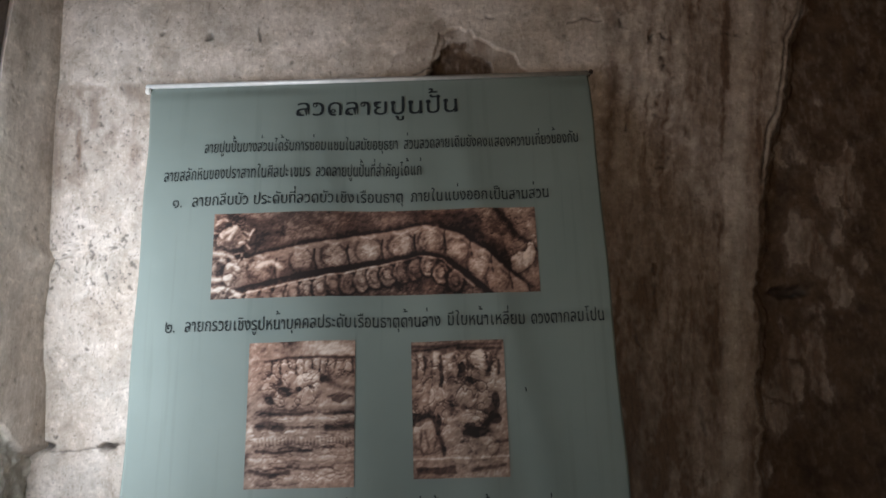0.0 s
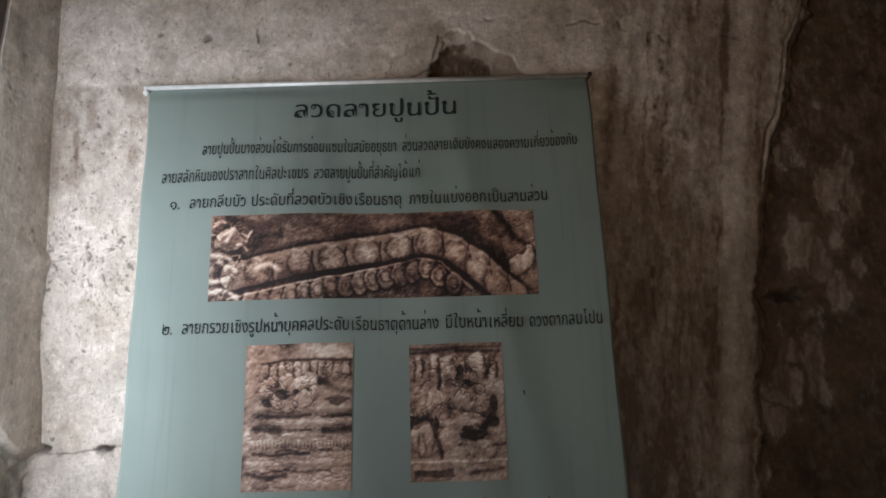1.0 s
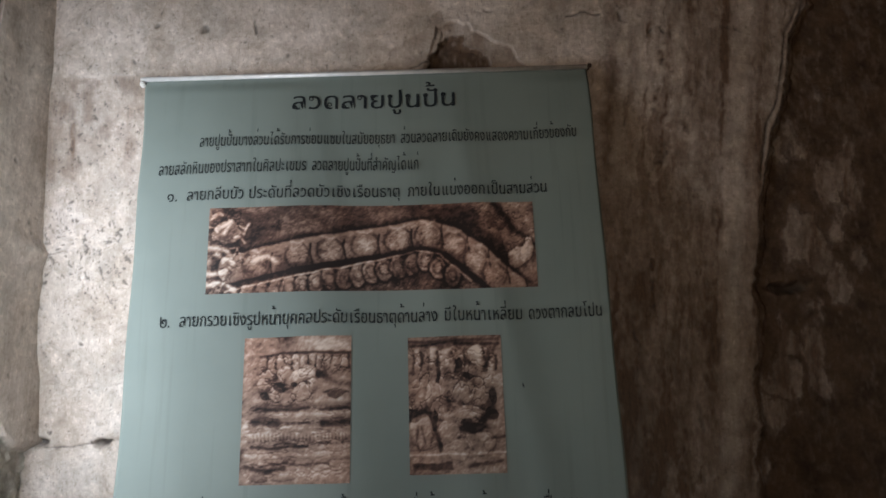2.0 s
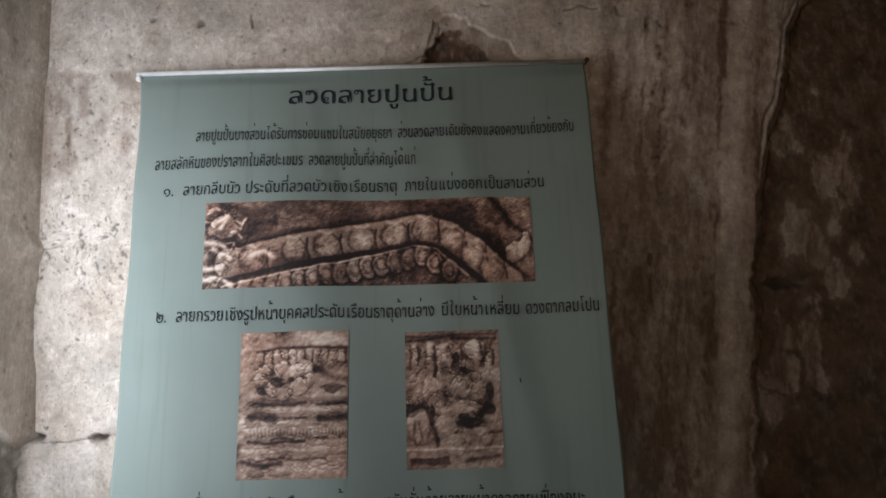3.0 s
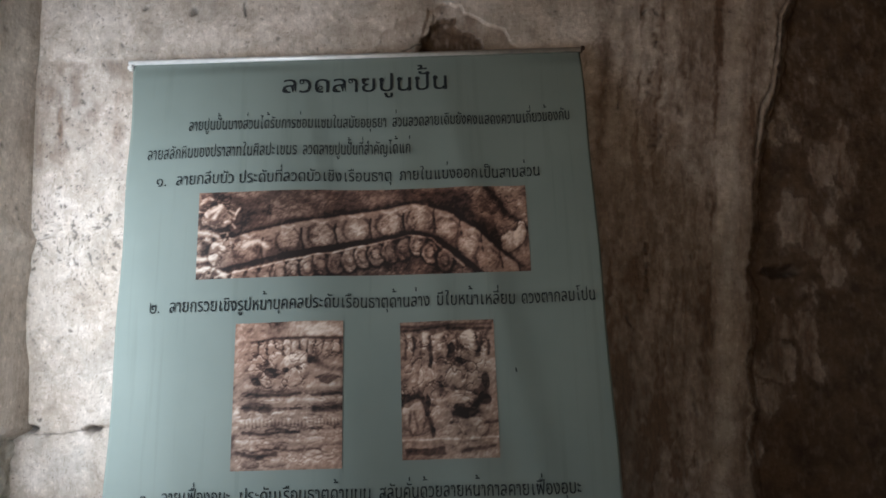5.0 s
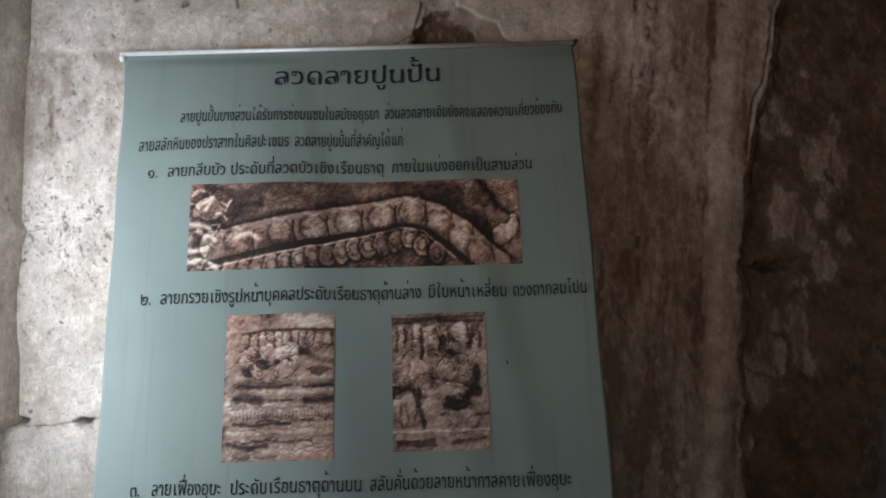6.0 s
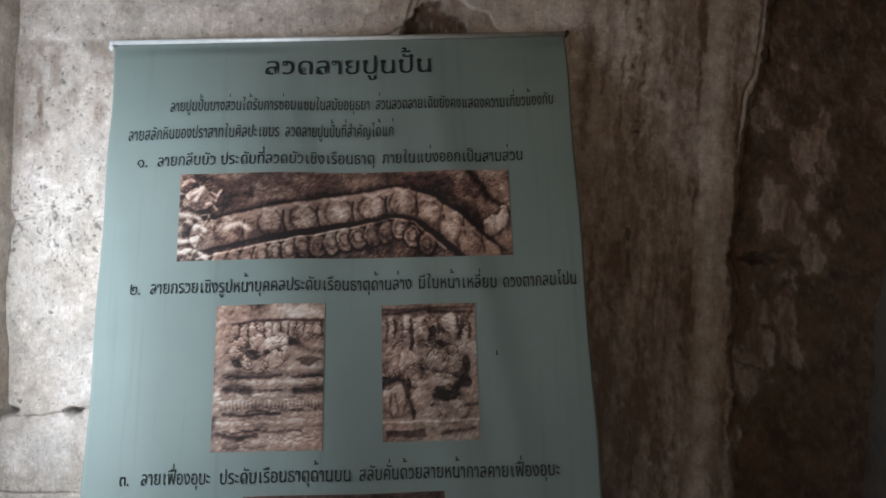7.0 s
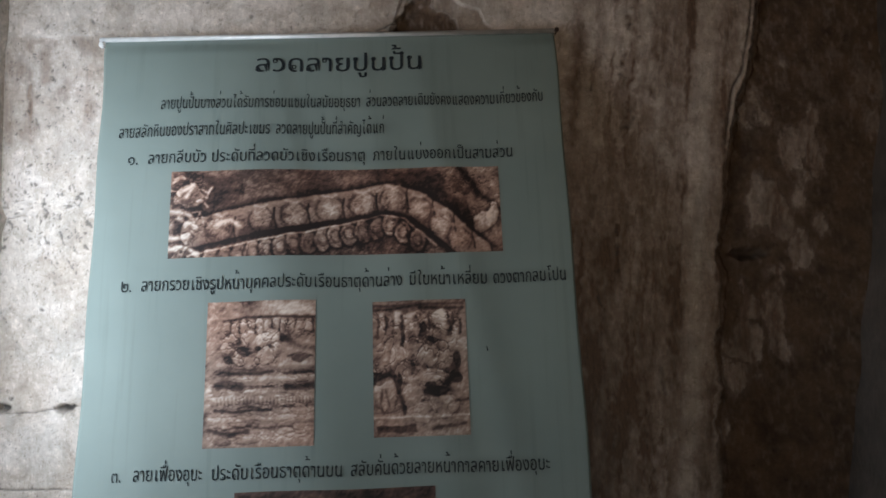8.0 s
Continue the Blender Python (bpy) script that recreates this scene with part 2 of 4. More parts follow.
# what is left of the plaster beyond the edge: place, half width and height, thickness
REMNANTS = [(0.777, -0.315, 0.036, 0.052, 1.0), (0.757, -0.275, 0.016, 0.035, 0.85), (0.795, -0.355, 0.020, 0.030, 0.9), (0.852, -0.200, 0.026, 0.045, 0.95),
            (0.822, -0.222, 0.015, 0.045, 0.95), (0.868, -0.155, 0.016, 0.022, 0.8), (0.870, -0.245, 0.014, 0.022, 0.9), (0.830, -0.398, 0.017, 0.030, 1.1),
            (0.868, -0.352, 0.015, 0.020, 0.8), (0.705, -0.395, 0.012, 0.040, 0.6), (0.782, -0.520, 0.017, 0.044, 1.4), (0.790, -0.560, 0.010, 0.024, 1.3),
            (0.722, -0.555, 0.027, 0.026, 1.4), (0.740, -0.500, 0.020, 0.022, 1.1), (0.696, -0.612, 0.036, 0.034, 0.6), (0.745, -0.620, 0.030, 0.022, 0.5),
            (0.660, -0.735, 0.014, 0.036, 0.8), (0.676, -0.700, 0.009, 0.040, 0.6), (0.742, -0.150, 0.026, 0.050, 0.62), (0.785, -0.165, 0.030, 0.035, 0.5),
            (0.810, -0.060, 0.014, 0.016, 0.55), (0.775, -0.435, 0.026, 0.020, 0.6), (0.835, -0.290, 0.030, 0.040, 0.5), (0.725, -0.460, 0.014, 0.020, 0.5)]
# cracks that part the broken lip from the wall
LIP_OUTER = [(0.800, 0.140), (0.789, 0.105), (0.767, 0.058), (0.757, 0.005), (0.743, -0.052), (0.740, -0.073), (0.721, -0.103), (0.712, -0.149), (0.706, -0.195), (0.699, -0.250)]
LIP_INNER = [(0.806, 0.130), (0.796, 0.099), (0.776, 0.052), (0.768, 0.010), (0.762, -0.021), (0.751, -0.073), (0.748, -0.092), (0.730, -0.116), (0.723, -0.155), (0.712, -0.200)]


def front_wall():
    xs = axis(-0.98, -0.62, 1.02, 1.38, 0.0022, 0.06)
    ws = axis(-2.30, -0.92, 0.26, 1.25, 0.0022, 0.06)
    X, W = np.meshgrid(xs, ws)
    warp = 0.010 * fbm(X, W, 0.05, 4, 3)
    warp2 = 0.010 * fbm(X, W, 0.05, 4, 9)
    h = 0.005 * fbm(X, W, 0.30, 3, 20) + 0.0016 * fbm(X, W, 0.06, 3, 24) + 0.0005 * fbm(X, W, 0.012, 2, 29)
    stain = np.zeros_like(X)
    pits = np.zeros_like(X)
    crumb, crumb2 = 0.006 * fbm(X, W, 0.012, 3, 14), 0.006 * fbm(X, W, 0.012, 3, 17)
    # lost plaster beyond a ragged edge
    end = np.interp(-W, [-p[0] for p in PLASTER_END], [p[1] for p in PLASTER_END])
    brink = X - end + 0.8 * warp + 0.8 * crumb
    left_over = np.zeros_like(X)
    for cx, cw, rx, rw, thick in REMNANTS:
        r = np.hypot((X - cx + 1.4 * warp + crumb) / rx, (W - cw + 2.0 * warp2 + crumb2) / rw)
        left_over = np.maximum(left_over, thick * np.exp(-0.7 * r ** 2))
    grainy = fbm(X + 0.15 * W, 0.50 * W, 0.022, 5, 11, 0.65) + 0.5 * fbm(X, 0.7 * W, 0.10, 4, 13, 0.6)
    beyond = sstep(0.006, 0.016, X - end)
    thin = beyond * sstep(0.47, 0.53, left_over + 0.46 * grainy)
    # thin plaster remains; more of it high up, painting in the brighter light there
    film_and_light = beyond * (0.6 * sstep(0.16, 0.55, left_over + 0.42 * grainy) + 0.45 * sstep(0.05, 0.45, grainy) * sstep(-0.50, -0.10, W))
    bare = sstep(-0.002, 0.006, brink) * (1 - 0.45 * film_and_light) * (1 - 0.80 * thin)
    raw = 0.006 * fbm(X, W, 0.09, 5, 40, 0.6) + 0.0015 * fbm(X, W, 0.02, 3, 47)
    h = h - 0.0035 * sstep(0.0, 0.003, brink) + 0.0008 * np.exp(-((brink - 0.007) / 0.003) ** 2) * sstep(-0.35, -0.2, W) - 0.0045 * sstep(0.010, 0.014, brink + 0.5 * warp2) + bare * 0.30 * raw + 0.0008 * thin
    # hollow above the rod, with a half-loosened rim
    hollow = inside(X + 1.1 * warp + 0.9 * crumb, W + 1.1 * warp2 + 0.9 * crumb2, [(0.100, -0.05), (0.112, 0.015), (0.117, 0.038), (0.133, 0.058), (0.153, 0.079), (0.186, 0.075),
                    (0.191, 0.056), (0.220, 0.039), (0.234, 0.011), (0.25, -0.05)])
    rim = inside(X + 1.4 * warp + 0.9 * crumb, W + 1.4 * warp2 + 0.9 * crumb2, [(0.085, -0.05), (0.106, 0.010), (0.115, 0.037), (0.128, 0.069), (0.134, 0.093), (0.172, 0.097), (0.210, 0.079),
                 (0.238, 0.062), (0.273, 0.040), (0.29, 0.009), (0.31, -0.05)])
    in_hollow = sstep(-0.001, 0.003, hollow)
    h = h - 0.0035 * sstep(0.0, 0.003, rim) - 0.0025 * sstep(0.012, 0.015, rim + 0.6 * warp) * sstep(0.17, 0.15, X) - 0.011 * sstep(0.0, 0.006, hollow) + in_hollow * 1.4 * raw
    bare = np.maximum(bare, in_hollow)
    stain = np.maximum(stain, np.clip(0.40 + 0.5 * fbm(X, W, 0.03, 4, 33), 0, 0.8) * sstep(0.0, 0.003, rim))
    # a thin later coat, left and right of the hollow
    coat = inside(X + 1.6 * warp + crumb, W + 1.6 * warp2 + crumb2, [(0.039, 0.0), (0.039, 0.022), (0.074, 0.066), (0.116, 0.097), (0.144, 0.126), (0.16, 0.09), (0.1, -0.02)])
    h = h - 0.0012 * sstep(0, 0.002, coat)
    stain = np.maximum(stain, 0.30 * sstep(0, 0.002, coat))
    # upper coat ends in a ledge beside the poster
    ledge = sstep(0.010, 0.016, W + 1.2 * warp + crumb) * sstep(-0.36, -0.42, X)
    h = h + 0.0012 * ledge
    stain = np.maximum(stain, np.maximum(0.75 * thin, film_and_light) * (0.58 + 0.45 * fbm(X, W, 0.02, 3, 19)))
    bare = np.maximum(bare, thin * np.clip(0.10 + 0.9 * fbm(X, 0.6 * W, 0.024, 4, 21), 0.0, 0.7))
    # the slot between stones, its inner shade also painted dark through pits
    slot = np.hypot((X - 0.739 + 0.3 * warp + crumb) / 0.036, (W + 0.401 + 0.5 * warp2 + 0.8 * crumb2) / 0.011)
    h, bare = h - 0.018 * sstep(1.3, 0.3, slot), np.maximum(bare, sstep(1.4, 0.9, slot))
    pits = np.maximum(pits, 0.6 * sstep(1.2, 0.6, slot))
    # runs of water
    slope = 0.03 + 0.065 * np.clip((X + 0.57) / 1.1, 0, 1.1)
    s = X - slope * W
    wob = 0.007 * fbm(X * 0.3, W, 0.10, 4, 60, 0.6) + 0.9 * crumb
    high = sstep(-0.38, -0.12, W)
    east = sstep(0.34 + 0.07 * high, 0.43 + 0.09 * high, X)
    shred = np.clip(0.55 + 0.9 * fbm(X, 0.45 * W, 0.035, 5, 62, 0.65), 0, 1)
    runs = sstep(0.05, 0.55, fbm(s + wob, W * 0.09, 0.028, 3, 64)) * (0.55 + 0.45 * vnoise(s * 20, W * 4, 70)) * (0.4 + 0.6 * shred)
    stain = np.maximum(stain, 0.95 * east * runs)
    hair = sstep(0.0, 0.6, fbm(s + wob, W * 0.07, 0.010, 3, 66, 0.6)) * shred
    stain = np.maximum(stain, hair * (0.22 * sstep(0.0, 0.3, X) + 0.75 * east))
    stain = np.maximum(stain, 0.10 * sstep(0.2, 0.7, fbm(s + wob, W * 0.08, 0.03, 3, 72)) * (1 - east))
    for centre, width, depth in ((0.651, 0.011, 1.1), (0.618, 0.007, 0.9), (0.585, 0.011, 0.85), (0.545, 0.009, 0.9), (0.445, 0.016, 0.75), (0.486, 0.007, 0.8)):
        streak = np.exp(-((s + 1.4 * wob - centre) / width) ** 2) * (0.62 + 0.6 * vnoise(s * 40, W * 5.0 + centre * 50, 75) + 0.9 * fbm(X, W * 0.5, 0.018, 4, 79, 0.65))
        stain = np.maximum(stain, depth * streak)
    # low deepens the brown stain towards the bottom, for the weaker light there
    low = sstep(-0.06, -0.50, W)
    stain_and_shade = 0.28 + 0.48 * low + 0.20 * sstep(0.52, 0.60, X) * (1 - low)
    stain = np.maximum(stain, east * (stain_and_shade + 0.45 * hair + 0.45 * fbm(X, W * 0.5, 0.07, 6, 77, 0.68) + 0.55 * fbm(s + wob, W * 0.14, 0.022, 4, 88, 0.7)))
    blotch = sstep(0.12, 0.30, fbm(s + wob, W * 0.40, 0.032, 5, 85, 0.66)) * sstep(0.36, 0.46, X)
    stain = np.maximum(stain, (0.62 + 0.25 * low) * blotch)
    # shade beside the poster, painted on the wall through stain and pits
    poster_shade = sstep(0.36, 0.41, X) * sstep(0.60, 0.47, X) * sstep(-0.08, -0.34, W)
    stain = np.maximum(stain, poster_shade * (0.86 + 0.5 * fbm(X, W * 0.5, 0.04, 5, 78, 0.65)))
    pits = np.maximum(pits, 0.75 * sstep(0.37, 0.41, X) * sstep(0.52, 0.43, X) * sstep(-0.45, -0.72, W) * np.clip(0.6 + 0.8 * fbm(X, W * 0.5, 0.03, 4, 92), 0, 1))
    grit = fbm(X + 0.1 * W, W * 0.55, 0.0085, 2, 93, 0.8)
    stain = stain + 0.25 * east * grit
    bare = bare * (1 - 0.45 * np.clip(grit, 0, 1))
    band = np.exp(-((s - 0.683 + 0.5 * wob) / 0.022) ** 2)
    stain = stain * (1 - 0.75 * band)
    # the broken lip along the lost plaster
    outer = to_line(X + 0.45 * warp + 0.5 * crumb, W + 0.45 * warp2, LIP_OUTER)
    inner = to_line(X + 0.45 * warp + 0.5 * crumb2, W + 0.45 * warp2, LIP_INNER)
    gap = np.clip(0.70 + 1.2 * fbm(X, W, 0.025, 4, 87), 0.0, 1)
    for dist, wide in ((outer, 0.0022), (inner, 0.0028)):
        c = np.exp(-(dist / wide) ** 2) * gap
        h, pits = h - 0.0030 * c, np.maximum(pits, 0.65 * c)
    lip = sstep(0.010, 0.004, np.maximum(outer, inner))
    h, stain, bare = h + 0.0006 * lip, np.maximum(stain, 0.80 * lip), bare * (1 - 0.8 * lip)
    smudge = np.exp(-((X + 0.528 + 0.03 * (W + 0.12)) / 0.008) ** 2) * sstep(-0.21, -0.14, W) * sstep(-0.01, -0.06, W)
    stain = np.maximum(stain, 0.95 * smudge * np.clip(0.7 + 0.8 * fbm(X, W, 0.015, 3, 81), 0, 1))
    grime = sstep(-0.30, -0.10, W) * sstep(0.020, 0.010, W + 1.2 * warp + crumb) * sstep(-0.36, -0.42, X)
    stain = np.maximum(stain, grime * (0.20 + 0.40 * sstep(-0.2, 0.5, fbm(X, W * 0.6, 0.025, 4, 83))))
    # cracks and a scabby seam
    for points, width, depth in (([(-0.60, -0.640), (-0.52, -0.646), (-0.465, -0.639), (-0.40, -0.634)], 0.0012, 0.7),
                                 ([(-0.575, -0.308), (-0.533, -0.307)], 0.0012, 0.6),
                                 ([(-0.60, -0.773), (-0.465, -0.775), (-0.36, -0.774)], 0.0014, 0.8),
                                 ([(-0.45, -0.545), (-0.38, -0.53)], 0.001, 0.35),
                                 ([(-0.196, 0.124), (-0.198, 0.105), (-0.196, 0.086)], 0.0022, 0.95),
                                 ([(0.372, 0.104), (0.40, 0.113), (0.43, 0.106)], 0.002, 0.6),
                                 ([(0.085, 0.013), (0.115, 0.025)], 0.0015, 0.8),
                                 ([(0.547, 0.064), (0.541, 0.074), (0.530, 0.076), (0.522, 0.070)], 0.0030, 0.85),
                                 ([(0.648, 0.110), (0.647, 0.082), (0.655, 0.074), (0.678, 0.071)], 0.0034, 0.6),
                                 ([(0.467, 0.120), (0.468, 0.094), (0.480, 0.088)], 0.0032, 0.6),
                                 ([(0.478, -0.030), (0.474, -0.065), (0.466, -0.104)], 0.0024, 0.7),
                                 ([(0.540, -0.155), (0.532, -0.170), (0.516, -0.176), (0.512, -0.186)], 0.0036, 0.8),
                                 ([(0.462, -0.470), (0.474, -0.495), (0.472, -0.515), (0.482, -0.545)], 0.0022, 0.85),
                                 ([(0.575, -0.570), (0.566, -0.590), (0.572, -0.640)], 0.0035, 0.5)):
        c = np.exp(-(to_line(X + 0.35 * warp + 0.4 * crumb, W + 0.45 * warp2 + 0.4 * crumb2, points) / width) ** 2)
        c = c * np.clip(0.55 + 1.3 * fbm(X, W, 0.014, 3, 89), 0.0, 1.0) if width > 0.002 else c
        h, pits = h - 0.003 * c, np.maximum(pits, depth * c)
    seam = to_line(X + 1.3 * warp, W + warp2, [(0.543, 0.076), (0.527, -0.072), (0.524, -0.166), (0.504, -0.329), (0.490, -0.438), (0.486, -0.56)])
    scab = sstep(0.012, 0.002, seam) * sstep(-0.15, 0.5, fbm(X, W, 0.022, 4, 90))
    h, stain = h + 0.004 * scab * fbm(X, W, 0.012, 3, 94), np.maximum(stain, scab)
    pits = np.maximum(pits, 0.7 * scab * sstep(0.1, 0.5, fbm(X, W, 0.010, 3, 95)))
    # nail holes, knocks and pits
    rng = np.random.RandomState(5)
    spots = [(-0.465, -0.639, 0.016, 0.006, 0.016), (-0.455, -0.636, 0.012, 0.004, 0.010), (-0.572, -0.637, 0.014, 0.007, 0.014), (-0.378, 0.108, 0.005, 0.004, 0.004), (-0.290, 0.101, 0.005, 0.007, 0.005),
             (0.227, 0.120, 0.007, 0.003, 0.003), (-0.27, -0.01, 0.004, 0.004, 0.003), (-0.505, -0.470, 0.004, 0.003, 0.003)]
    for k in range(260):
        x = -0.60 + 1.0 * rng.rand() ** 1.7
        w = rng.uniform(-0.8, 0.24)
        spots.append((x, w, 0.0009 + 0.0028 * rng.rand() ** 3, 0.0010 + 0.0035 * rng.rand() ** 3, 0.0012))
    for x, w, rx, rw, depth in spots:
        i0, i1 = np.searchsorted(xs, (x - 2.2 * rx, x + 2.2 * rx))
        j0, j1 = np.searchsorted(ws, (w - 2.2 * rw, w + 2.2 * rw))
        cut = np.s_[j0:j1, i0:i1]
        ang = rng.uniform(-0.6, 0.6)
        dx, dw = X[cut] - x + 0.3 * warp[cut] + min(1.2, 0.25 + 100 * rw) * crumb[cut], W[cut] - w + 0.3 * warp2[cut] + min(1.2, 0.25 + 100 * rw) * crumb2[cut]
        dx, dw = dx + ang * dw, dw
        g = np.exp(-((dx / rx) ** 2 + (dw / rw) ** 2) ** 1.5)
        h[cut] -= depth * g
        pits[cut] = np.maximum(pits[cut], g * min(0.97, 0.35 + 0.5 * rng.rand() + 60 * max(0.0, depth - 0.0031)))
    west = sstep(0.05, -0.45, X)
    for size, low, high, seed in ((0.008, 0.54, 0.72, 210), (0.0048, 0.50, 0.66, 216)):
        field = fbm(X + 0.4 * W + warp, 0.65 * W + warp2, size, 3, seed, 0.6)
        thick = np.clip(0.05 * west + 0.26 * np.exp(-((W + 0.31) / 0.09) ** 2) * sstep(-0.34, -0.42, X) + 0.10 * sstep(0.02, -0.02, W) * sstep(-0.25, -0.15, W) * sstep(-0.34, -0.42, X), 0, 0.34)
        speck = sstep(low, high, field + thick - 0.09) * sstep(0.35, 0.1, X)
        h, pits = h - 0.0012 * speck, np.maximum(pits, 0.72 * speck)
    rough_patch = sstep(-0.44, -0.38, W) * sstep(-0.20, -0.26, W) * sstep(-0.36, -0.42, X)
    h = h + 0.0030 * rough_patch * fbm(X, W, 0.014, 3, 97)
    c, sn = math.cos(LEAN), math.sin(LEAN)
    places = np.stack([X, -W * sn - h * c, ROD_Z + W * c - h * sn], -1)
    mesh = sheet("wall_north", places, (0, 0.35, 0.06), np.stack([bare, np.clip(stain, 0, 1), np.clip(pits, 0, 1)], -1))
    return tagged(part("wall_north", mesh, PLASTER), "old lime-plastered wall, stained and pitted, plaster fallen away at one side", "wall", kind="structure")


front_wall()

# ---- west wall with the window opening ----
CORNER = [(0.181, -0.567), (0.038, -0.567), (-0.015, -0.574), (-0.174, -0.576), (-0.288, -0.576), (-0.308, -0.565), (-0.335, -0.574), (-0.409, -0.580),
          (-0.488, -0.579), (-0.528, -0.574), (-0.635, -0.574), (-0.646, -0.590), (-0.72, -0.592)]


def west_strip():
    """The plastered strip between the corner and the window opening; it ends low in bare rubble."""
    ys = np.arange(OPEN_N, 0.44, 0.0035)
    zs = axis(0.0, 1.20, 2.45, 3.3, 0.003, 0.06)
    Y, Z = np.meshgrid(ys, zs)
    w = (Z - ROD_Z) / math.cos(LEAN)
    corner_y = -w * math.sin(LEAN)
    line = np.interp(-w, [-p[0] for p in CORNER], [p[1] for p in CORNER])
    near = sstep(0.10, 0.0, corner_y - Y)
    x = -0.578 + (line + 0.578) * near
    warp = 0.012 * fbm(Y, Z, 0.05, 4, 103)
    x = x + 0.003 * fbm(Y, Z, 0.15, 4, 110) + 0.0006 * fbm(Y, Z, 0.015, 3, 114)
    broken = inside(Y + 0.5 * warp, Z + 0.5 * warp, [(-0.5, 1.60), (-0.021, 1.558), (0.015, 1.532), (0.051, 1.512), (0.13, 1.507), (0.6, 1.50), (0.6, -0.2), (-0.5, -0.2)])
    bare = sstep(0.0, 0.004, broken)
    x = x - 0.010 * sstep(0, 0.003, broken) + bare * (0.008 * fbm(Y, Z, 0.05, 4, 118) + 0.007 * fbm(Y, Z, 0.014, 3, 121))
    round_off = sstep(0.03, 0.0, Y - OPEN_N)
    x = x - 0.003 * round_off ** 2
    pits = np.zeros_like(x)
    rng = np.random.RandomState(8)
    for k in range(110):
        y, z, r = rng.uniform(-0.14, 0.12), rng.uniform(1.3, 2.4), 0.0012 + 0.0028 * rng.rand() ** 2
        if k < 3:
            y, z, r = ((-0.09, 2.179, 0.006), (0.0, 1.889, 0.005), (-0.06, 1.98, 0.004))[k]
        g = np.exp(-((((Y - y) / r) ** 2 + ((Z - z) / (r * rng.uniform(0.5, 1.2))) ** 2)) ** 1.5)
        x, pits = x - 0.002 * g, np.maximum(pits, rng.uniform(0.3, 0.9) * g)
    stain = 0.35 * sstep(0.0, 0.6, fbm(Y, Z, 0.12, 5, 124))
    places = np.stack([x, Y, Z], -1)
    mesh = sheet("wall_west", places, (-0.40, 0.30, 0), np.stack([bare, stain, pits], -1), flip=True)
    return tagged(part("wall_west", mesh, PLASTER_WEST), "plastered side wall beside the window opening, broken away low down to rubble", "wall", kind="structure")


west_strip()
tagged(part("wall_west", box(-0.978, -0.578, -2.6, OPEN_S, 0.0, 3.3, 0.01), rough_stone("plaster_shaded", (0.26, 0.21, 0.17), (0.40, 0.34, 0.28), 4.0)),
       "plastered side wall beyond the window opening", "wall", kind="structure")
tagged(part("wall_west", box(-0.978, -0.578, OPEN_S, OPEN_N, 0.0, SILL, 0.01), rough_stone("plaster_sill", (0.26, 0.21, 0.17), (0.40, 0.34, 0.28), 4.0)),
       "plastered side wall under the window opening", "wall", kind="structure")
tagged(part("lintel", box(-0.978, -0.584, OPEN_S, OPEN_N, OPEN_TOP, 3.3, 0.004), STONE), "dark stone lintel over the window opening", "lintel", kind="structure")


# ---- east wall, floor, ceiling, back wall, ground ----
def east_wall():
    ys = np.arange(-2.6, 0.5, 0.02)
    zs = np.arange(0.0, 3.32, 0.02)
    Y, Z = np.meshgrid(ys, zs)
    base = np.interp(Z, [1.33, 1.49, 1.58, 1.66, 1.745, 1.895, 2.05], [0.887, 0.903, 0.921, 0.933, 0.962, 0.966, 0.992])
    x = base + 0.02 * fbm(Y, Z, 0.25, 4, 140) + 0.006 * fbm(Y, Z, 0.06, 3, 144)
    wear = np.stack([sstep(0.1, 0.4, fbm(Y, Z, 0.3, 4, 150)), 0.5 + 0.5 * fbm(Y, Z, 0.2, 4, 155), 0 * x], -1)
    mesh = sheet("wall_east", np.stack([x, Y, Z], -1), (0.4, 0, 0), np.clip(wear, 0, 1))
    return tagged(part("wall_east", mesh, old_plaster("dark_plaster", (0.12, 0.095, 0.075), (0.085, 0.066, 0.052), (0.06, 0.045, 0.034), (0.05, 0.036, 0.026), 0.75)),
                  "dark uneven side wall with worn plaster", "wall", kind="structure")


east_wall()
for x0, x1, z0, label in ((-0.978, -0.20, 0.0, "dark stone wall beside the entrance"), (0.70, 1.4, 0.0, "dark stone wall at the entrance's far side"), (-0.20, 0.70, 2.0, "dark stone wall over the entrance")):
    tagged(part("wall_south", box(x0, x1, -2.95, -2.6, z0, 3.3), STONE), label, "wall", kind="structure")
tagged(part("floor", box(-0.978, 1.4, -2.95, 0.75, -0.12, 0.0), FLOOR_STONE), "worn stone floor of the small chamber", "floor", kind="structure")
tagged(part("ceiling", box(-0.978, 1.4, -2.95, 0.75, 3.3, 3.6), STONE), "dark corbelled stone ceiling", "ceiling", kind="structure")
tagged(part("ground", box(-400, 400, -400, 400, -0.4, -0.125), EARTH), "pale dry earth outside the window opening", "ground", kind="structure")

# ---- the poster ----
POSTER_Y = -0.0118
LEFT, RIGHT, LENGTH = -0.385, 0.4025, 1.18


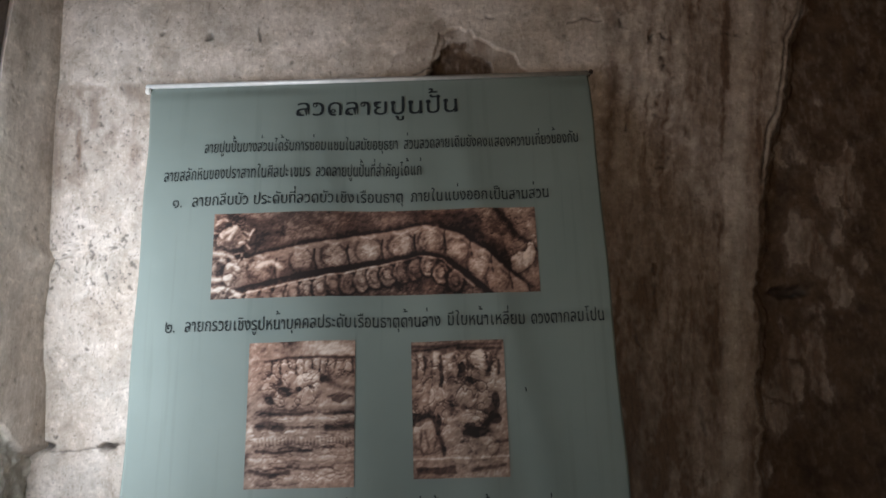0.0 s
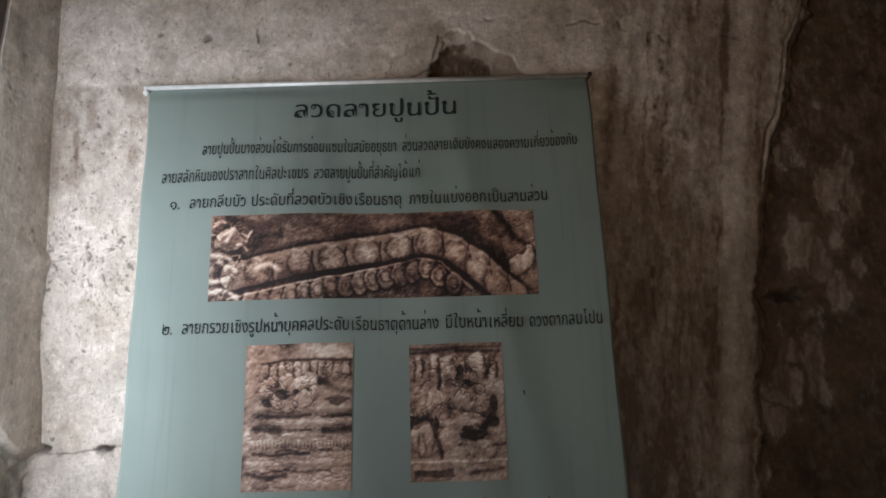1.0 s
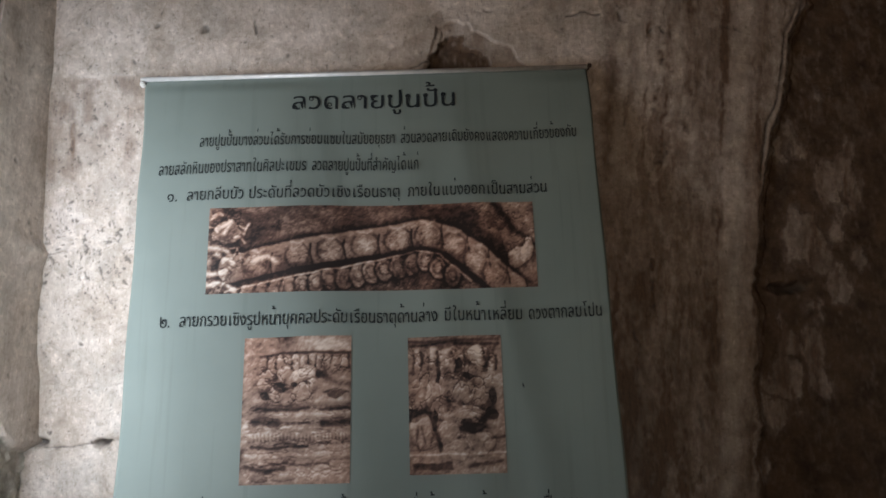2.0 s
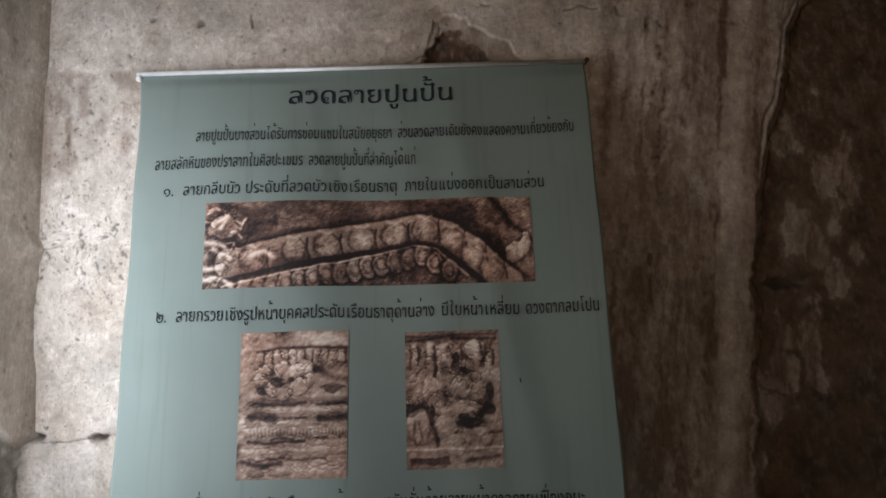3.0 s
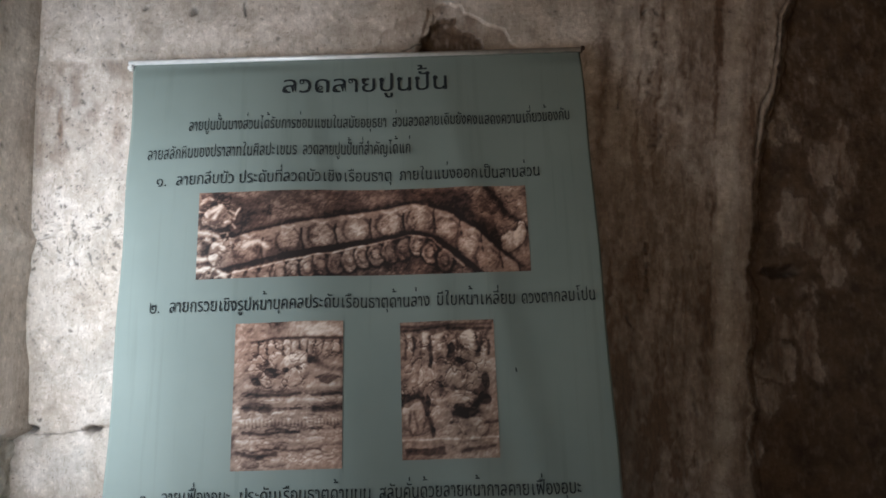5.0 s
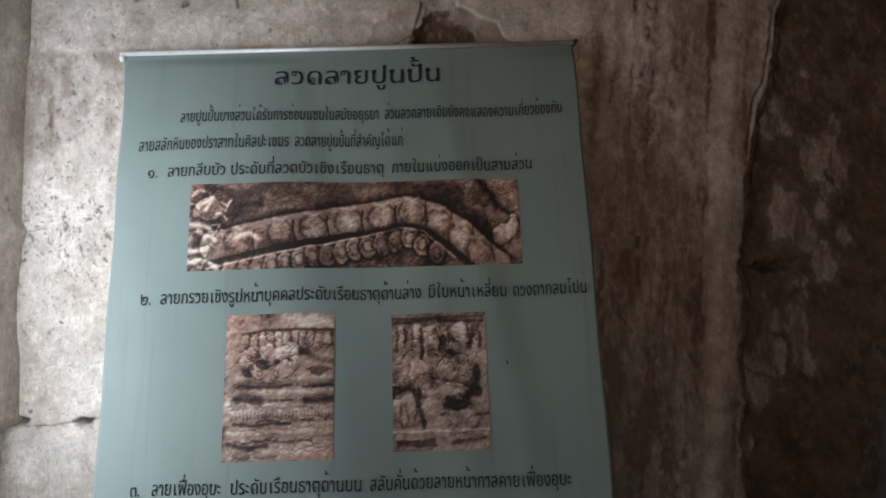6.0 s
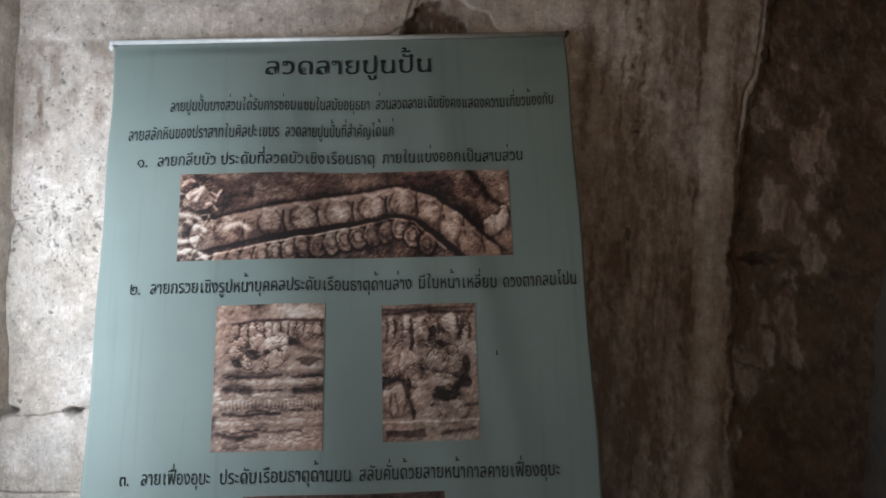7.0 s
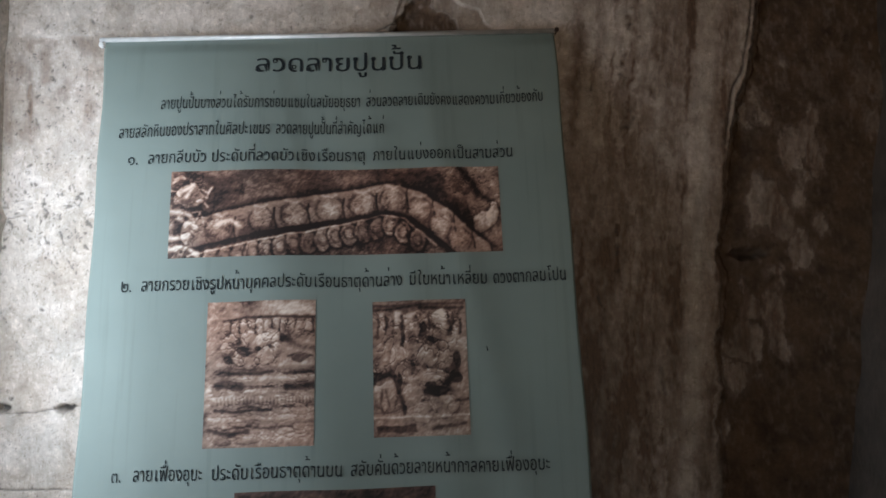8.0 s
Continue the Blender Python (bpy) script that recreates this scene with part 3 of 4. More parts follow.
def hang(u, v):
    """Depth of the hanging sheet at u across and v down: one broad fold and softer upright ones."""
    grow = sstep(0.0, 0.25, v)
    drift = u - 0.21 * (v - 0.40)
    y = np.zeros_like(u)
    for centre, width, high in ((-0.34, 0.030, 0.0012), (-0.20, 0.025, 0.0008), (0.125, 0.040, 0.0024), (0.225, 0.032, 0.0030)):
        y = y - high * np.exp(-((drift - centre) / width) ** 2)
    y = y - 0.0120 * 2.0 / (np.exp(-(drift + 0.052) / 0.20) + np.exp((drift + 0.052) / 0.040))
    y = y - 0.015 * sstep(0.24, 0.46, u)
    crease = np.exp(-((drift + 0.020) / 0.011) ** 2) - 0.8 * np.exp(-((drift - 0.012) / 0.012) ** 2) + 0.7 * np.exp(-((drift - 0.065) / 0.014) ** 2)
    y = y - 0.0012 * crease * sstep(0.0, 0.05, v) * sstep(0.40, 0.12, v)
    y = y * (0.40 * sstep(0.004, 0.03, v) + 0.60 * grow) + 0.0012 * vnoise(u * 9 + 4.0, v * 3.0, 201) * grow
    return POSTER_Y + y


def edge_left(v):
    return LEFT - 0.008 * sstep(0.16, 0.0, v) + 0.006 * sstep(0.15, 0.7, v) + 0.0012 * np.sin(v * 23.0)


def edge_right(v):
    return RIGHT - 0.0025 * sstep(0.1, 0.0, v) + 0.004 * sstep(0.15, 0.75, v) + 0.001 * np.sin(v * 19.0 + 1.0)


def on_sheet(u, v, proud):
    """World place of the sheet's point u, v, proud of the vinyl by that much."""
    return np.stack([u, hang(u, v) - proud, ROD_Z - 0.002 - v], -1)


poster = tagged(new("hanging_poster"), "pale teal vinyl poster with black text and brown photographs, hanging", "poster")
poster.location = (0.009, POSTER_Y, ROD_Z - LENGTH)


def poster_sheet():
    v = np.linspace(0.0, LENGTH, 260)
    k = np.linspace(0.0, 1.0, 190)
    K, V = np.meshgrid(k, v)
    U = edge_left(V) * (1 - K) + edge_right(V) * K
    places = on_sheet(U, V, 0.0)[::-1]
    ob = part("sheet", sheet("sheet", places, None), VINYL, poster)
    thick = ob.modifiers.new("thickness", "SOLIDIFY")
    thick.thickness, thick.offset = 0.0012, -1.0
    return ob


poster_sheet()


def tube(x0, x1, y, z, r, squash=1.0):
    bm = bmesh.new()
    bmesh.ops.create_cone(bm, cap_ends=True, segments=20, radius1=r, radius2=r, depth=x1 - x0,
                          matrix=Matrix.Translation(((x0 + x1) / 2, y, z)) @ Matrix.Diagonal((1, squash, 1, 1)) @ Matrix.Rotation(radians(90), 4, "Y"))
    bmesh.ops.bevel(bm, geom=[e for e in bm.edges if len(e.link_faces) == 2 and e.calc_face_angle(0) > 1.2], offset=r * 0.3, segments=2, affect="EDGES")
    for f in bm.faces:
        f.smooth = len(f.verts) == 4
    return bm


part("rod", tube(-0.402, 0.402, POSTER_Y - 0.001, ROD_Z, 0.0042, 1.0), ALU, poster, "thin aluminium hanging rod")
part("bottom_rod", tube(LEFT - 0.01, RIGHT + 0.01, POSTER_Y - 0.001, ROD_Z - LENGTH, 0.008), ALU, poster)
part("end_clip", box(-0.402, -0.392, POSTER_Y - 0.006, POSTER_Y + 0.004, ROD_Z - 0.014, ROD_Z - 0.004, 0.002), WHITE_PLASTIC, poster, "white plastic end clip")


def nail(x, z):
    """A round-headed nail driven into the wall."""
    ob = tagged(new("nail"), "small rusty iron nail in the plaster beside the rod", "nail")
    wall_y = -(z - ROD_Z) * math.tan(LEAN)
    ob.location = (x, wall_y, z)
    for name, r, y0, y1 in (("shank", 0.0018, 0.012, -0.016), ("head", 0.0042, -0.016, -0.019)):
        bm = bmesh.new()
        bmesh.ops.create_cone(bm, cap_ends=True, segments=14, radius1=r, radius2=r * 0.9, depth=y0 - y1,
                              matrix=Matrix.Translation((0, (y0 + y1) / 2, 0)) @ Matrix.Rotation(radians(90), 4, "X"))
        part(name, bm, IRON, ob)
    return ob


nail(0.4055, ROD_Z)


# ---- lettering ----
GLYPHS = {}
# where the round heads of the letters sit, as shares of width and height
HEADS = {"ล": ((0.17, 0.16),), "ส": ((0.17, 0.16),), "ว": ((0.20, 0.76),), "ด": ((0.40, 0.34),), "ต": ((0.40, 0.34),), "ค": ((0.42, 0.44),), "า": ((0.24, 0.78),),
         "ย": ((0.15, 0.86),), "ป": ((0.12, 0.86),), "น": ((0.13, 0.86), (0.86, 0.13)), "บ": ((0.13, 0.86),), "ม": ((0.13, 0.86), (0.18, 0.13)), "ท": ((0.13, 0.86),),
         "ร": ((0.55, 0.13),), "อ": ((0.20, 0.70),), "ง": ((0.62, 0.84),), "จ": ((0.34, 0.50),), "ช": ((0.17, 0.80),), "ซ": ((0.17, 0.80),),
         "ข": ((0.17, 0.80),), "ภ": ((0.17, 0.13),), "ถ": ((0.17, 0.13),), "ญ": ((0.12, 0.16),), "ผ": ((0.16, 0.84),), "พ": ((0.13, 0.86),), "ฟ": ((0.13, 0.84),), "ศ": ((0.40, 0.44),),
         "เ": ((0.62, 0.13),), "แ": ((0.24, 0.13), (0.80, 0.13)), "ไ": ((0.66, 0.13),), "ใ": ((0.66, 0.13),), "โ": ((0.60, 0.13),)}
TONES = "\u0e48\u0e49\u0e4a\u0e4b\u0e4c"
UPPER = "\u0e31\u0e34\u0e35\u0e36\u0e37\u0e47"
LOWER = "\u0e38\u0e39"


def text_mesh(body):
    curve = bpy.data.curves.new("glyph", "FONT")
    curve.body, curve.resolution_u = body, 3
    ob = new("glyph", curve)
    bpy.context.view_layer.update()
    data = ob.to_mesh()
    co = np.zeros(len(data.vertices) * 3)
    data.vertices.foreach_get("co", co)
    faces = [tuple(p.vertices) for p in data.polygons]
    ob.to_mesh_clear()
    bpy.data.objects.remove(ob)
    bpy.data.curves.remove(curve)
    return co.reshape(-1, 3)[:, :2].copy(), faces


def glyph(ch):
    """A letter's outline, its faces and how far it moves the pen."""
    if ch not in GLYPHS:
        co, faces = text_mesh(ch)
        left, width = co[:, 0].min(), np.ptp(co[:, 0])
        for fx, fy in HEADS.get(ch, ()):
            turn, first = np.linspace(0, 2 * math.pi, 12, endpoint=False), len(co)
            for r in (0.084, 0.050):
                co = np.concatenate([co, np.stack([left + fx * width + r * np.cos(turn), fy * 0.56 + r * np.sin(turn)], -1)])
            faces = faces + [(first + i, first + (i + 1) % 12, first + 12 + (i + 1) % 12, first + 12 + i) for i in range(12)]
        step = 0.0
        if ch not in TONES + UPPER + LOWER:
            step = text_mesh(ch + "\u0e25")[0][:, 0].max() - text_mesh("\u0e25")[0][:, 0].max()
        GLYPHS[ch] = (co, faces, step)
    return GLYPHS[ch]


def lettering(name, chunks, tall, base, bold=0.008, label=""):
    """One line of writing: chunks of (words, from, to) across, letters that tall, on the line base."""
    verts, faces, count = [], [], 0
    for words, u0, u1 in chunks:
        pen, placed, tall_base = 0.0, [], False
        for ch in words:
            co, fc, step = glyph(ch)
            if ch in "เแโไใ":
                pen, step = pen + 0.07, step + 0.07
            shift = np.zeros(2)
            if ch in TONES:
                shift[1] = 0.20
            if ch in TONES + UPPER and tall_base:
                shift[0] = -0.09
            placed.append((co + (pen, 0) + shift, fc))
            pen += step
            if step > 0:
                tall_base = ch in "\u0e1b\u0e1d\u0e1f"
        x0, x1 = min(c[:, 0].min() for c, _ in placed), max(c[:, 0].max() for c, _ in placed)
        for co, fc in placed:
            for k, shift in enumerate((-bold, bold)):
                u = u0 + (co[:, 0] - x0) / (x1 - x0) * (u1 - u0) + shift * tall
                v = base + 0.0006 * np.sin(u * 30.0) - co[:, 1] * tall / 0.56
                verts.append(on_sheet(u, v, 0.0009 + 0.0001 * k))
                faces += [tuple(i + count for i in f) for f in fc]
                count += len(co)
    data = bpy.data.meshes.new(name)
    data.from_pydata(np.concatenate(verts).tolist(), [], faces)
    data.validate()
    return part(name, data, INK, poster, label)


lettering("title", [("ลวดลายปูนปั้น", -0.125, 0.164)], 0.0265, 0.068, 0.010, "black Thai title")
lettering("text_line", [("ลายปูนปั้นบางส่วนได้รับการซ่อมแซมในสมัยอยุธยา", -0.284, 0.056), ("ส่วนลวดลายเดิมยังคงแสดงความเกี่ยวข้องกับ", 0.067, 0.372)], 0.0170, 0.136, 0.004)
lettering("text_line", [("ลายสลักหินของปราสาทในศิลปะเขมร", -0.352, -0.096), ("ลวดลายปูนปั้นที่สำคัญได้แก่", -0.086, 0.097)], 0.0176, 0.186, 0.004)
lettering("text_line", [("๑.", -0.333, -0.316), ("ลายกลีบบัว", -0.299, -0.201), ("ประดับที่ลวดบัวเชิงเรือนธาตุ", -0.191, 0.064), ("ภายในแบ่งออกเป็นสามส่วน", 0.078, 0.315)], 0.0165, 0.235, 0.004)
lettering("text_line", [("๒.", -0.328, -0.312), ("ลายกรวยเชิงรูปหน้าบุคคลประดับเรือนธาตุด้านล่าง", -0.296, 0.124), ("มีใบหน้าเหลี่ยม", 0.136, 0.262), ("ดวงตากลมโปน", 0.273, 0.390)], 0.0168, 0.452, 0.004)
lettering("text_line", [("๓.", -0.322, -0.308), ("ลายเฟื่องอุบะ", -0.289, -0.184), ("ประดับเรือนธาตุด้านบน", -0.169, 0.029), ("สลับคั่นด้วยลายหน้ากาลคายเฟื่องอุบะ", 0.042, 0.346)], 0.0165, 0.745, 0.004)


# a small scuff in the vinyl
scuff = bmesh.new()
bmesh.ops.create_circle(scuff, cap_ends=True, segments=10, radius=1.0)
for vert in scuff.verts:
    spot = on_sheet(np.array(0.258 + 0.0012 * vert.co.x + 0.0008 * vert.co.y), np.array(0.558 + 0.0042 * vert.co.y), 0.0008)
    vert.co = Vector(spot.tolist())
part("scuff", scuff, INK, poster, "small dark scuff")


# ---- printed photographs of carved stucco ----
class Carving:
    """A picture of carved stone: a relief that is lit from one side and toned in browns."""

    def __init__(self, cols, rows, seed):
        self.aspect = cols / rows
        self.x, self.y = np.meshgrid(np.linspace(0, self.aspect, cols), np.linspace(0, 1, rows))
        self.h = 0.05 * fbm(self.x, self.y, 0.25, 4, seed) + 0.02 * fbm(self.x, self.y, 0.05, 3, seed + 5)
        self.tone = 0.45 + 0.15 * fbm(self.x, self.y, 0.4, 4, seed + 9)
        self.red = 0.5 + 0.5 * fbm(self.x, self.y, 0.6, 3, seed + 14)
        self.rag = fbm(self.x, self.y, 0.07, 4, seed + 30, 0.6)
        self.wx = 0.03 * fbm(self.x, self.y, 0.15, 3, seed + 20)
        self.wy = 0.03 * fbm(self.x, self.y, 0.15, 3, seed + 25)

    def lump(self, cx, cy, rx, ry, high, tone=None, turn=0.0):
        dx, dy = self.x + self.wx - cx * self.aspect, self.y + self.wy - cy
        a, b = math.cos(turn), math.sin(turn)
        r = ((dx * a + dy * b) / rx) ** 2 + ((dy * a - dx * b) / ry) ** 2
        r = r + 0.45 * self.rag
        on = sstep(1.1, 0.8, r)
        self.h = np.where(r < 1, np.maximum(self.h, high * np.sqrt(np.clip(1 - r, 0, 1)) + 0.3 * self.h), self.h)
        if tone is not None:
            self.tone = self.tone * (1 - on) + on * (tone + 0.5 * (self.tone - 0.45))

    def stroke(self, points, width, high=0.0, tone=None, amount=1.0):
        d = to_line(self.x + 0.5 * self.wx, self.y + 0.5 * self.wy, [(px * self.aspect, py) for px, py in points])
        on = amount * np.exp(-(d / width) ** 2)
        self.h = self.h + high * on
        if tone is not None:
            self.tone = self.tone * (1 - on) + tone * on

    def area(self, corners, tone, high=0.0, soft=0.04):
        on = sstep(-soft, soft, inside(self.x + self.wx, self.y + self.wy, [(px * self.aspect, py) for px, py in corners]))
        self.tone = self.tone * (1 - on) + on * (tone + 0.6 * (self.tone - 0.45))
        self.h = self.h + high * on

    def chisel(self, corners, size, amount, seed, soft=0.03, tall=1.0):
        """Crisp broken lines of shadow and light, as of fine carving."""
        on = sstep(-soft, soft, inside(self.x + self.wx, self.y + self.wy, [(px * self.aspect, py) for px, py in corners]))
        for k, (drop, lift) in enumerate(((1.0, 0.0), (0.0, 0.6))):
            field = fbm(self.x + 0.6 * self.wx, (self.y - 0.012 * k) / tall + 0.6 * self.wy, size, 3, seed, 0.55)
            line = sstep(0.10, 0.02, np.abs(field)) * on
            self.tone = self.tone - amount * drop * line + amount * lift * line * (self.tone > 0.3)
        shade = fbm(self.x, self.y / tall, size * 1.6, 3, seed + 40, 0.6)
        self.tone = self.tone + on * amount * (0.5 * sstep(0.15, 0.4, shade) - 0.9 * sstep(0.2, 0.42, -shade))

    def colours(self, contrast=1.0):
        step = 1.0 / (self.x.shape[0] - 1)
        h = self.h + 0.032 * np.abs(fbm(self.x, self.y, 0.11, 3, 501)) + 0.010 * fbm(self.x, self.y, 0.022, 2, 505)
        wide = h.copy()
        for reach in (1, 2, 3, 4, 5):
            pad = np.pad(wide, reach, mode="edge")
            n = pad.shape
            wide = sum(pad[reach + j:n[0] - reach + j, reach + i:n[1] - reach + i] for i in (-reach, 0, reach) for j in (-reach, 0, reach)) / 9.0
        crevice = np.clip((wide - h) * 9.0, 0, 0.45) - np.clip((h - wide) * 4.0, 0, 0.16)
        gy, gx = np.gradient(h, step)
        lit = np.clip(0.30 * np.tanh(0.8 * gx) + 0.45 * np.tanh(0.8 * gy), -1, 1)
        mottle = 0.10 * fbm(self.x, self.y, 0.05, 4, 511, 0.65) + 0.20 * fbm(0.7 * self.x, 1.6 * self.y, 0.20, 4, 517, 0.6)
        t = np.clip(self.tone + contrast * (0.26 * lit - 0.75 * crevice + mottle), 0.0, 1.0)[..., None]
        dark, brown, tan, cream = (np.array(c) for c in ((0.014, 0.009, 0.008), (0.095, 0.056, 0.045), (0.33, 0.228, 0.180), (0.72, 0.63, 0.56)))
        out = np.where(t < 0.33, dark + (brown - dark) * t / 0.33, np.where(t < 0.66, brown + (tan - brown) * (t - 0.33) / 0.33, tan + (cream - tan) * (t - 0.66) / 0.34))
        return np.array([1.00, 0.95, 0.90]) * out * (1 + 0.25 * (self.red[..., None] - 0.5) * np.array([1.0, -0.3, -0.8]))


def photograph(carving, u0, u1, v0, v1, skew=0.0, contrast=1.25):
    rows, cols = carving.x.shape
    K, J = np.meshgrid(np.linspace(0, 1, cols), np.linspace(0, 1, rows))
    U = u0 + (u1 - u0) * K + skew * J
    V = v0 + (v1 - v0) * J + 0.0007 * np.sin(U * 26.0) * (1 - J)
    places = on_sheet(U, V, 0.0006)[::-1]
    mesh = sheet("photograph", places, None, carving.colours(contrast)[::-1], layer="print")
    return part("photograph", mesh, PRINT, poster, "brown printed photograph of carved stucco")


def lotus_frieze():
    c = Carving(470, 126, 300)
    c.area([(0.0, 0.0), (0.66, 0.0), (0.60, 0.38), (0.15, 0.55), (0.0, 0.5)], 0.38)
    c.area([(0.10, 0.08), (0.24, 0.05), (0.22, 0.30), (0.14, 0.40)], 0.20)
    c.area([(0.14, 0.48), (0.66, 0.22), (0.66, 0.34), (0.14, 0.62)], 0.50)
    c.area([(0.68, 0.08), (0.80, 0.0), (0.84, 0.30), (0.93, 0.62), (0.95, 0.95), (0.88, 0.98), (0.80, 0.62), (0.72, 0.36)], 0.16)
    c.area([(0.77, 0.0), (0.93, 0.0), (1.0, 0.5), (0.94, 0.45), (0.84, 0.32)], 0.52)
    c.area([(0.93, 0.0), (1.0, 0.0), (1.0, 0.45)], 0.68)
    c.stroke([(0.88, 0.0), (0.94, 0.33), (1.0, 0.52)], 0.035, 0, 0.10)
    c.lump(0.945, 0.66, 0.10, 0.14, 0.10, 0.60, 0.6)
    c.lump(0.975, 0.58, 0.07, 0.16, 0.10, 0.66, 0.3)
    way = [(0.08, 0.72), (0.28, 0.56), (0.48, 0.45), (0.66, 0.35), (0.74, 0.43), (0.82, 0.65), (0.92, 1.0)]
    c.stroke([(x, y + 0.14) for x, y in way], 0.12, 0, 0.10)
    d = to_line(c.x + 0.4 * c.wx, c.y + 0.4 * c.wy, [(x * c.aspect, y) for x, y in way])
    on = sstep(0.165, 0.14, d)
    c.h = np.maximum(c.h, 0.20 * np.sqrt(np.clip(1 - (d / 0.17) ** 2, 0, 1)) + 0.4 * c.h)
    c.tone = c.tone * (1 - on) + on * (0.50 + 0.12 * c.wy / 0.03)
    for k, (x, y, r) in enumerate([(0.155, 0.65, 0.17), (0.275, 0.56, 0.14), (0.375, 0.51, 0.15), (0.480, 0.45, 0.16), (0.580, 0.40, 0.155), (0.675, 0.35, 0.16), (0.755, 0.47, 0.14), (0.815, 0.64, 0.13), (0.870, 0.82, 0.14)]):
        c.lump(x, y + 0.02, r * 1.05, r * 0.88, 0.20, 0.52 + 0.05 * (k % 2) - 0.10 * (k == 0))
        c.stroke([(x - 0.02, y - 0.14), (x + 0.005, y - 0.11), (x + 0.02, y - 0.14)], 0.020, 0.03, 0.66, 0.7)
        ring = np.hypot((c.x + 0.8 * c.wx - x * c.aspect) / (r * 0.98), (c.y + 0.8 * c.wy - y - 0.02) / (r * 0.92))
        dent = 0.65 * np.exp(-((ring - 1.0) / 0.12) ** 2) * sstep(-0.2, 0.25, np.abs(c.x - x * c.aspect) / r - 0.45 + 0.4 * c.wx / 0.03)
        c.tone = c.tone * (1 - dent) + dent * 0.12
        c.stroke([(x + 0.043, y - 0.10), (x + 0.040, y - 0.02), (x + 0.047, y + 0.13)], 0.013, -0.03, 0.10, 0.8)
        c.stroke([(x - 0.005, y + 0.01), (x + 0.008, y + 0.09)], 0.035, 0, 0.74, 0.6)
    c.area([(0.22, 0.70), (0.32, 0.62), (0.33, 0.72), (0.24, 0.82)], 0.22)
    c.stroke([(0.20, 0.84), (0.30, 0.75), (0.50, 0.63), (0.63, 0.51), (0.71, 0.56), (0.77, 0.74), (0.84, 1.0)], 0.036, 0, 0.06)
    c.area([(0.05, 1.02), (0.30, 0.86), (0.50, 0.72), (0.63, 0.58), (0.70, 0.62), (0.82, 1.02)], 0.30)
    for k in range(16):
        x = 0.13 + 0.041 * k
        y = 1.04 - 0.36 * max(0.0, (x - 0.15)) / 0.50 + 3.2 * max(0.0, x - 0.67)
        ring = np.hypot((c.x + 0.9 * c.wx - x * c.aspect) / 0.105, (c.y + 0.9 * c.wy - y) / 0.135)
        disc = sstep(1.05, 0.95, ring)
        c.tone = c.tone * (1 - disc) + disc * (0.52 + 0.10 * math.sin(5.0 * k) + 0.25 * c.wx / 0.03)
        for radius, width, dark in ((1.0, 0.13, 0.08), (0.5, 0.16, 0.25)):
            dent = 0.9 * np.exp(-((ring - radius) / width) ** 2)
            c.tone = c.tone * (1 - dent) + dent * dark
        c.h = np.where(ring < 1, np.maximum(c.h, 0.09 * np.sqrt(np.clip(1 - ring ** 2, 0, 1))), c.h)
    c.stroke([(0.06, 0.98), (0.30, 0.80), (0.50, 0.67), (0.63, 0.55), (0.71, 0.60), (0.80, 0.92)], 0.016, 0.03, 0.66)
    c.chisel([(0.05, 1.02), (0.30, 0.82), (0.63, 0.56), (0.72, 0.60), (0.82, 1.02)], 0.07, 0.22, 610)
    c.chisel([(0.0, 0.0), (0.11, 0.0), (0.12, 1.0), (0.0, 1.0)], 0.08, 0.26, 620)
    c.chisel([(0.78, 0.0), (1.0, 0.0), (1.0, 0.75), (0.90, 0.55)], 0.09, 0.20, 630)
    c.chisel([(0.10, 0.55), (0.66, 0.20), (0.92, 0.80), (0.86, 0.98), (0.70, 0.50), (0.12, 0.85)], 0.10, 0.14, 640)
    c.chisel([(0.10, 0.0), (0.75, 0.0), (0.62, 0.22), (0.12, 0.52)], 0.22, 0.10, 650, tall=0.4)
    for pts in ([(0.0, 0.46), (0.06, 0.52), (0.085, 0.66), (0.06, 0.76), (0.0, 0.78)], [(0.0, 0.90), (0.05, 0.86), (0.09, 0.97)], [(0.03, 0.55), (0.05, 0.62)],
                [(0.15, 0.63), (0.185, 0.58), (0.215, 0.66)]):
        c.stroke(pts, 0.035, 0.05, 0.86)
    c.area([(0.01, 0.58), (0.05, 0.60), (0.06, 0.70), (0.01, 0.72)], 0.22)
    c.lump(0.06, 0.30, 0.16, 0.14, 0.10, 0.50)
    for k in range(26):
        x, y = 0.10 * ((k * 0.618) % 1.0), 0.05 + 0.9 * ((k * 0.381 + 0.2) % 1.0)
        c.stroke([(x, y), (x + 0.018, y + 0.05 * math.sin(k)), (x + 0.03, y + 0.06 * math.cos(2 * k))], 0.014, 0.03, (0.80, 0.20, 0.66)[k % 3], 0.8)
    c.stroke([(0.03, 0.25), (0.07, 0.18), (0.05, 0.30)], 0.03, 0.03, 0.80)
    c.area([(0.10, 0.70), (0.24, 0.66), (0.26, 0.86), (0.08, 0.95)], 0.46)
    return c


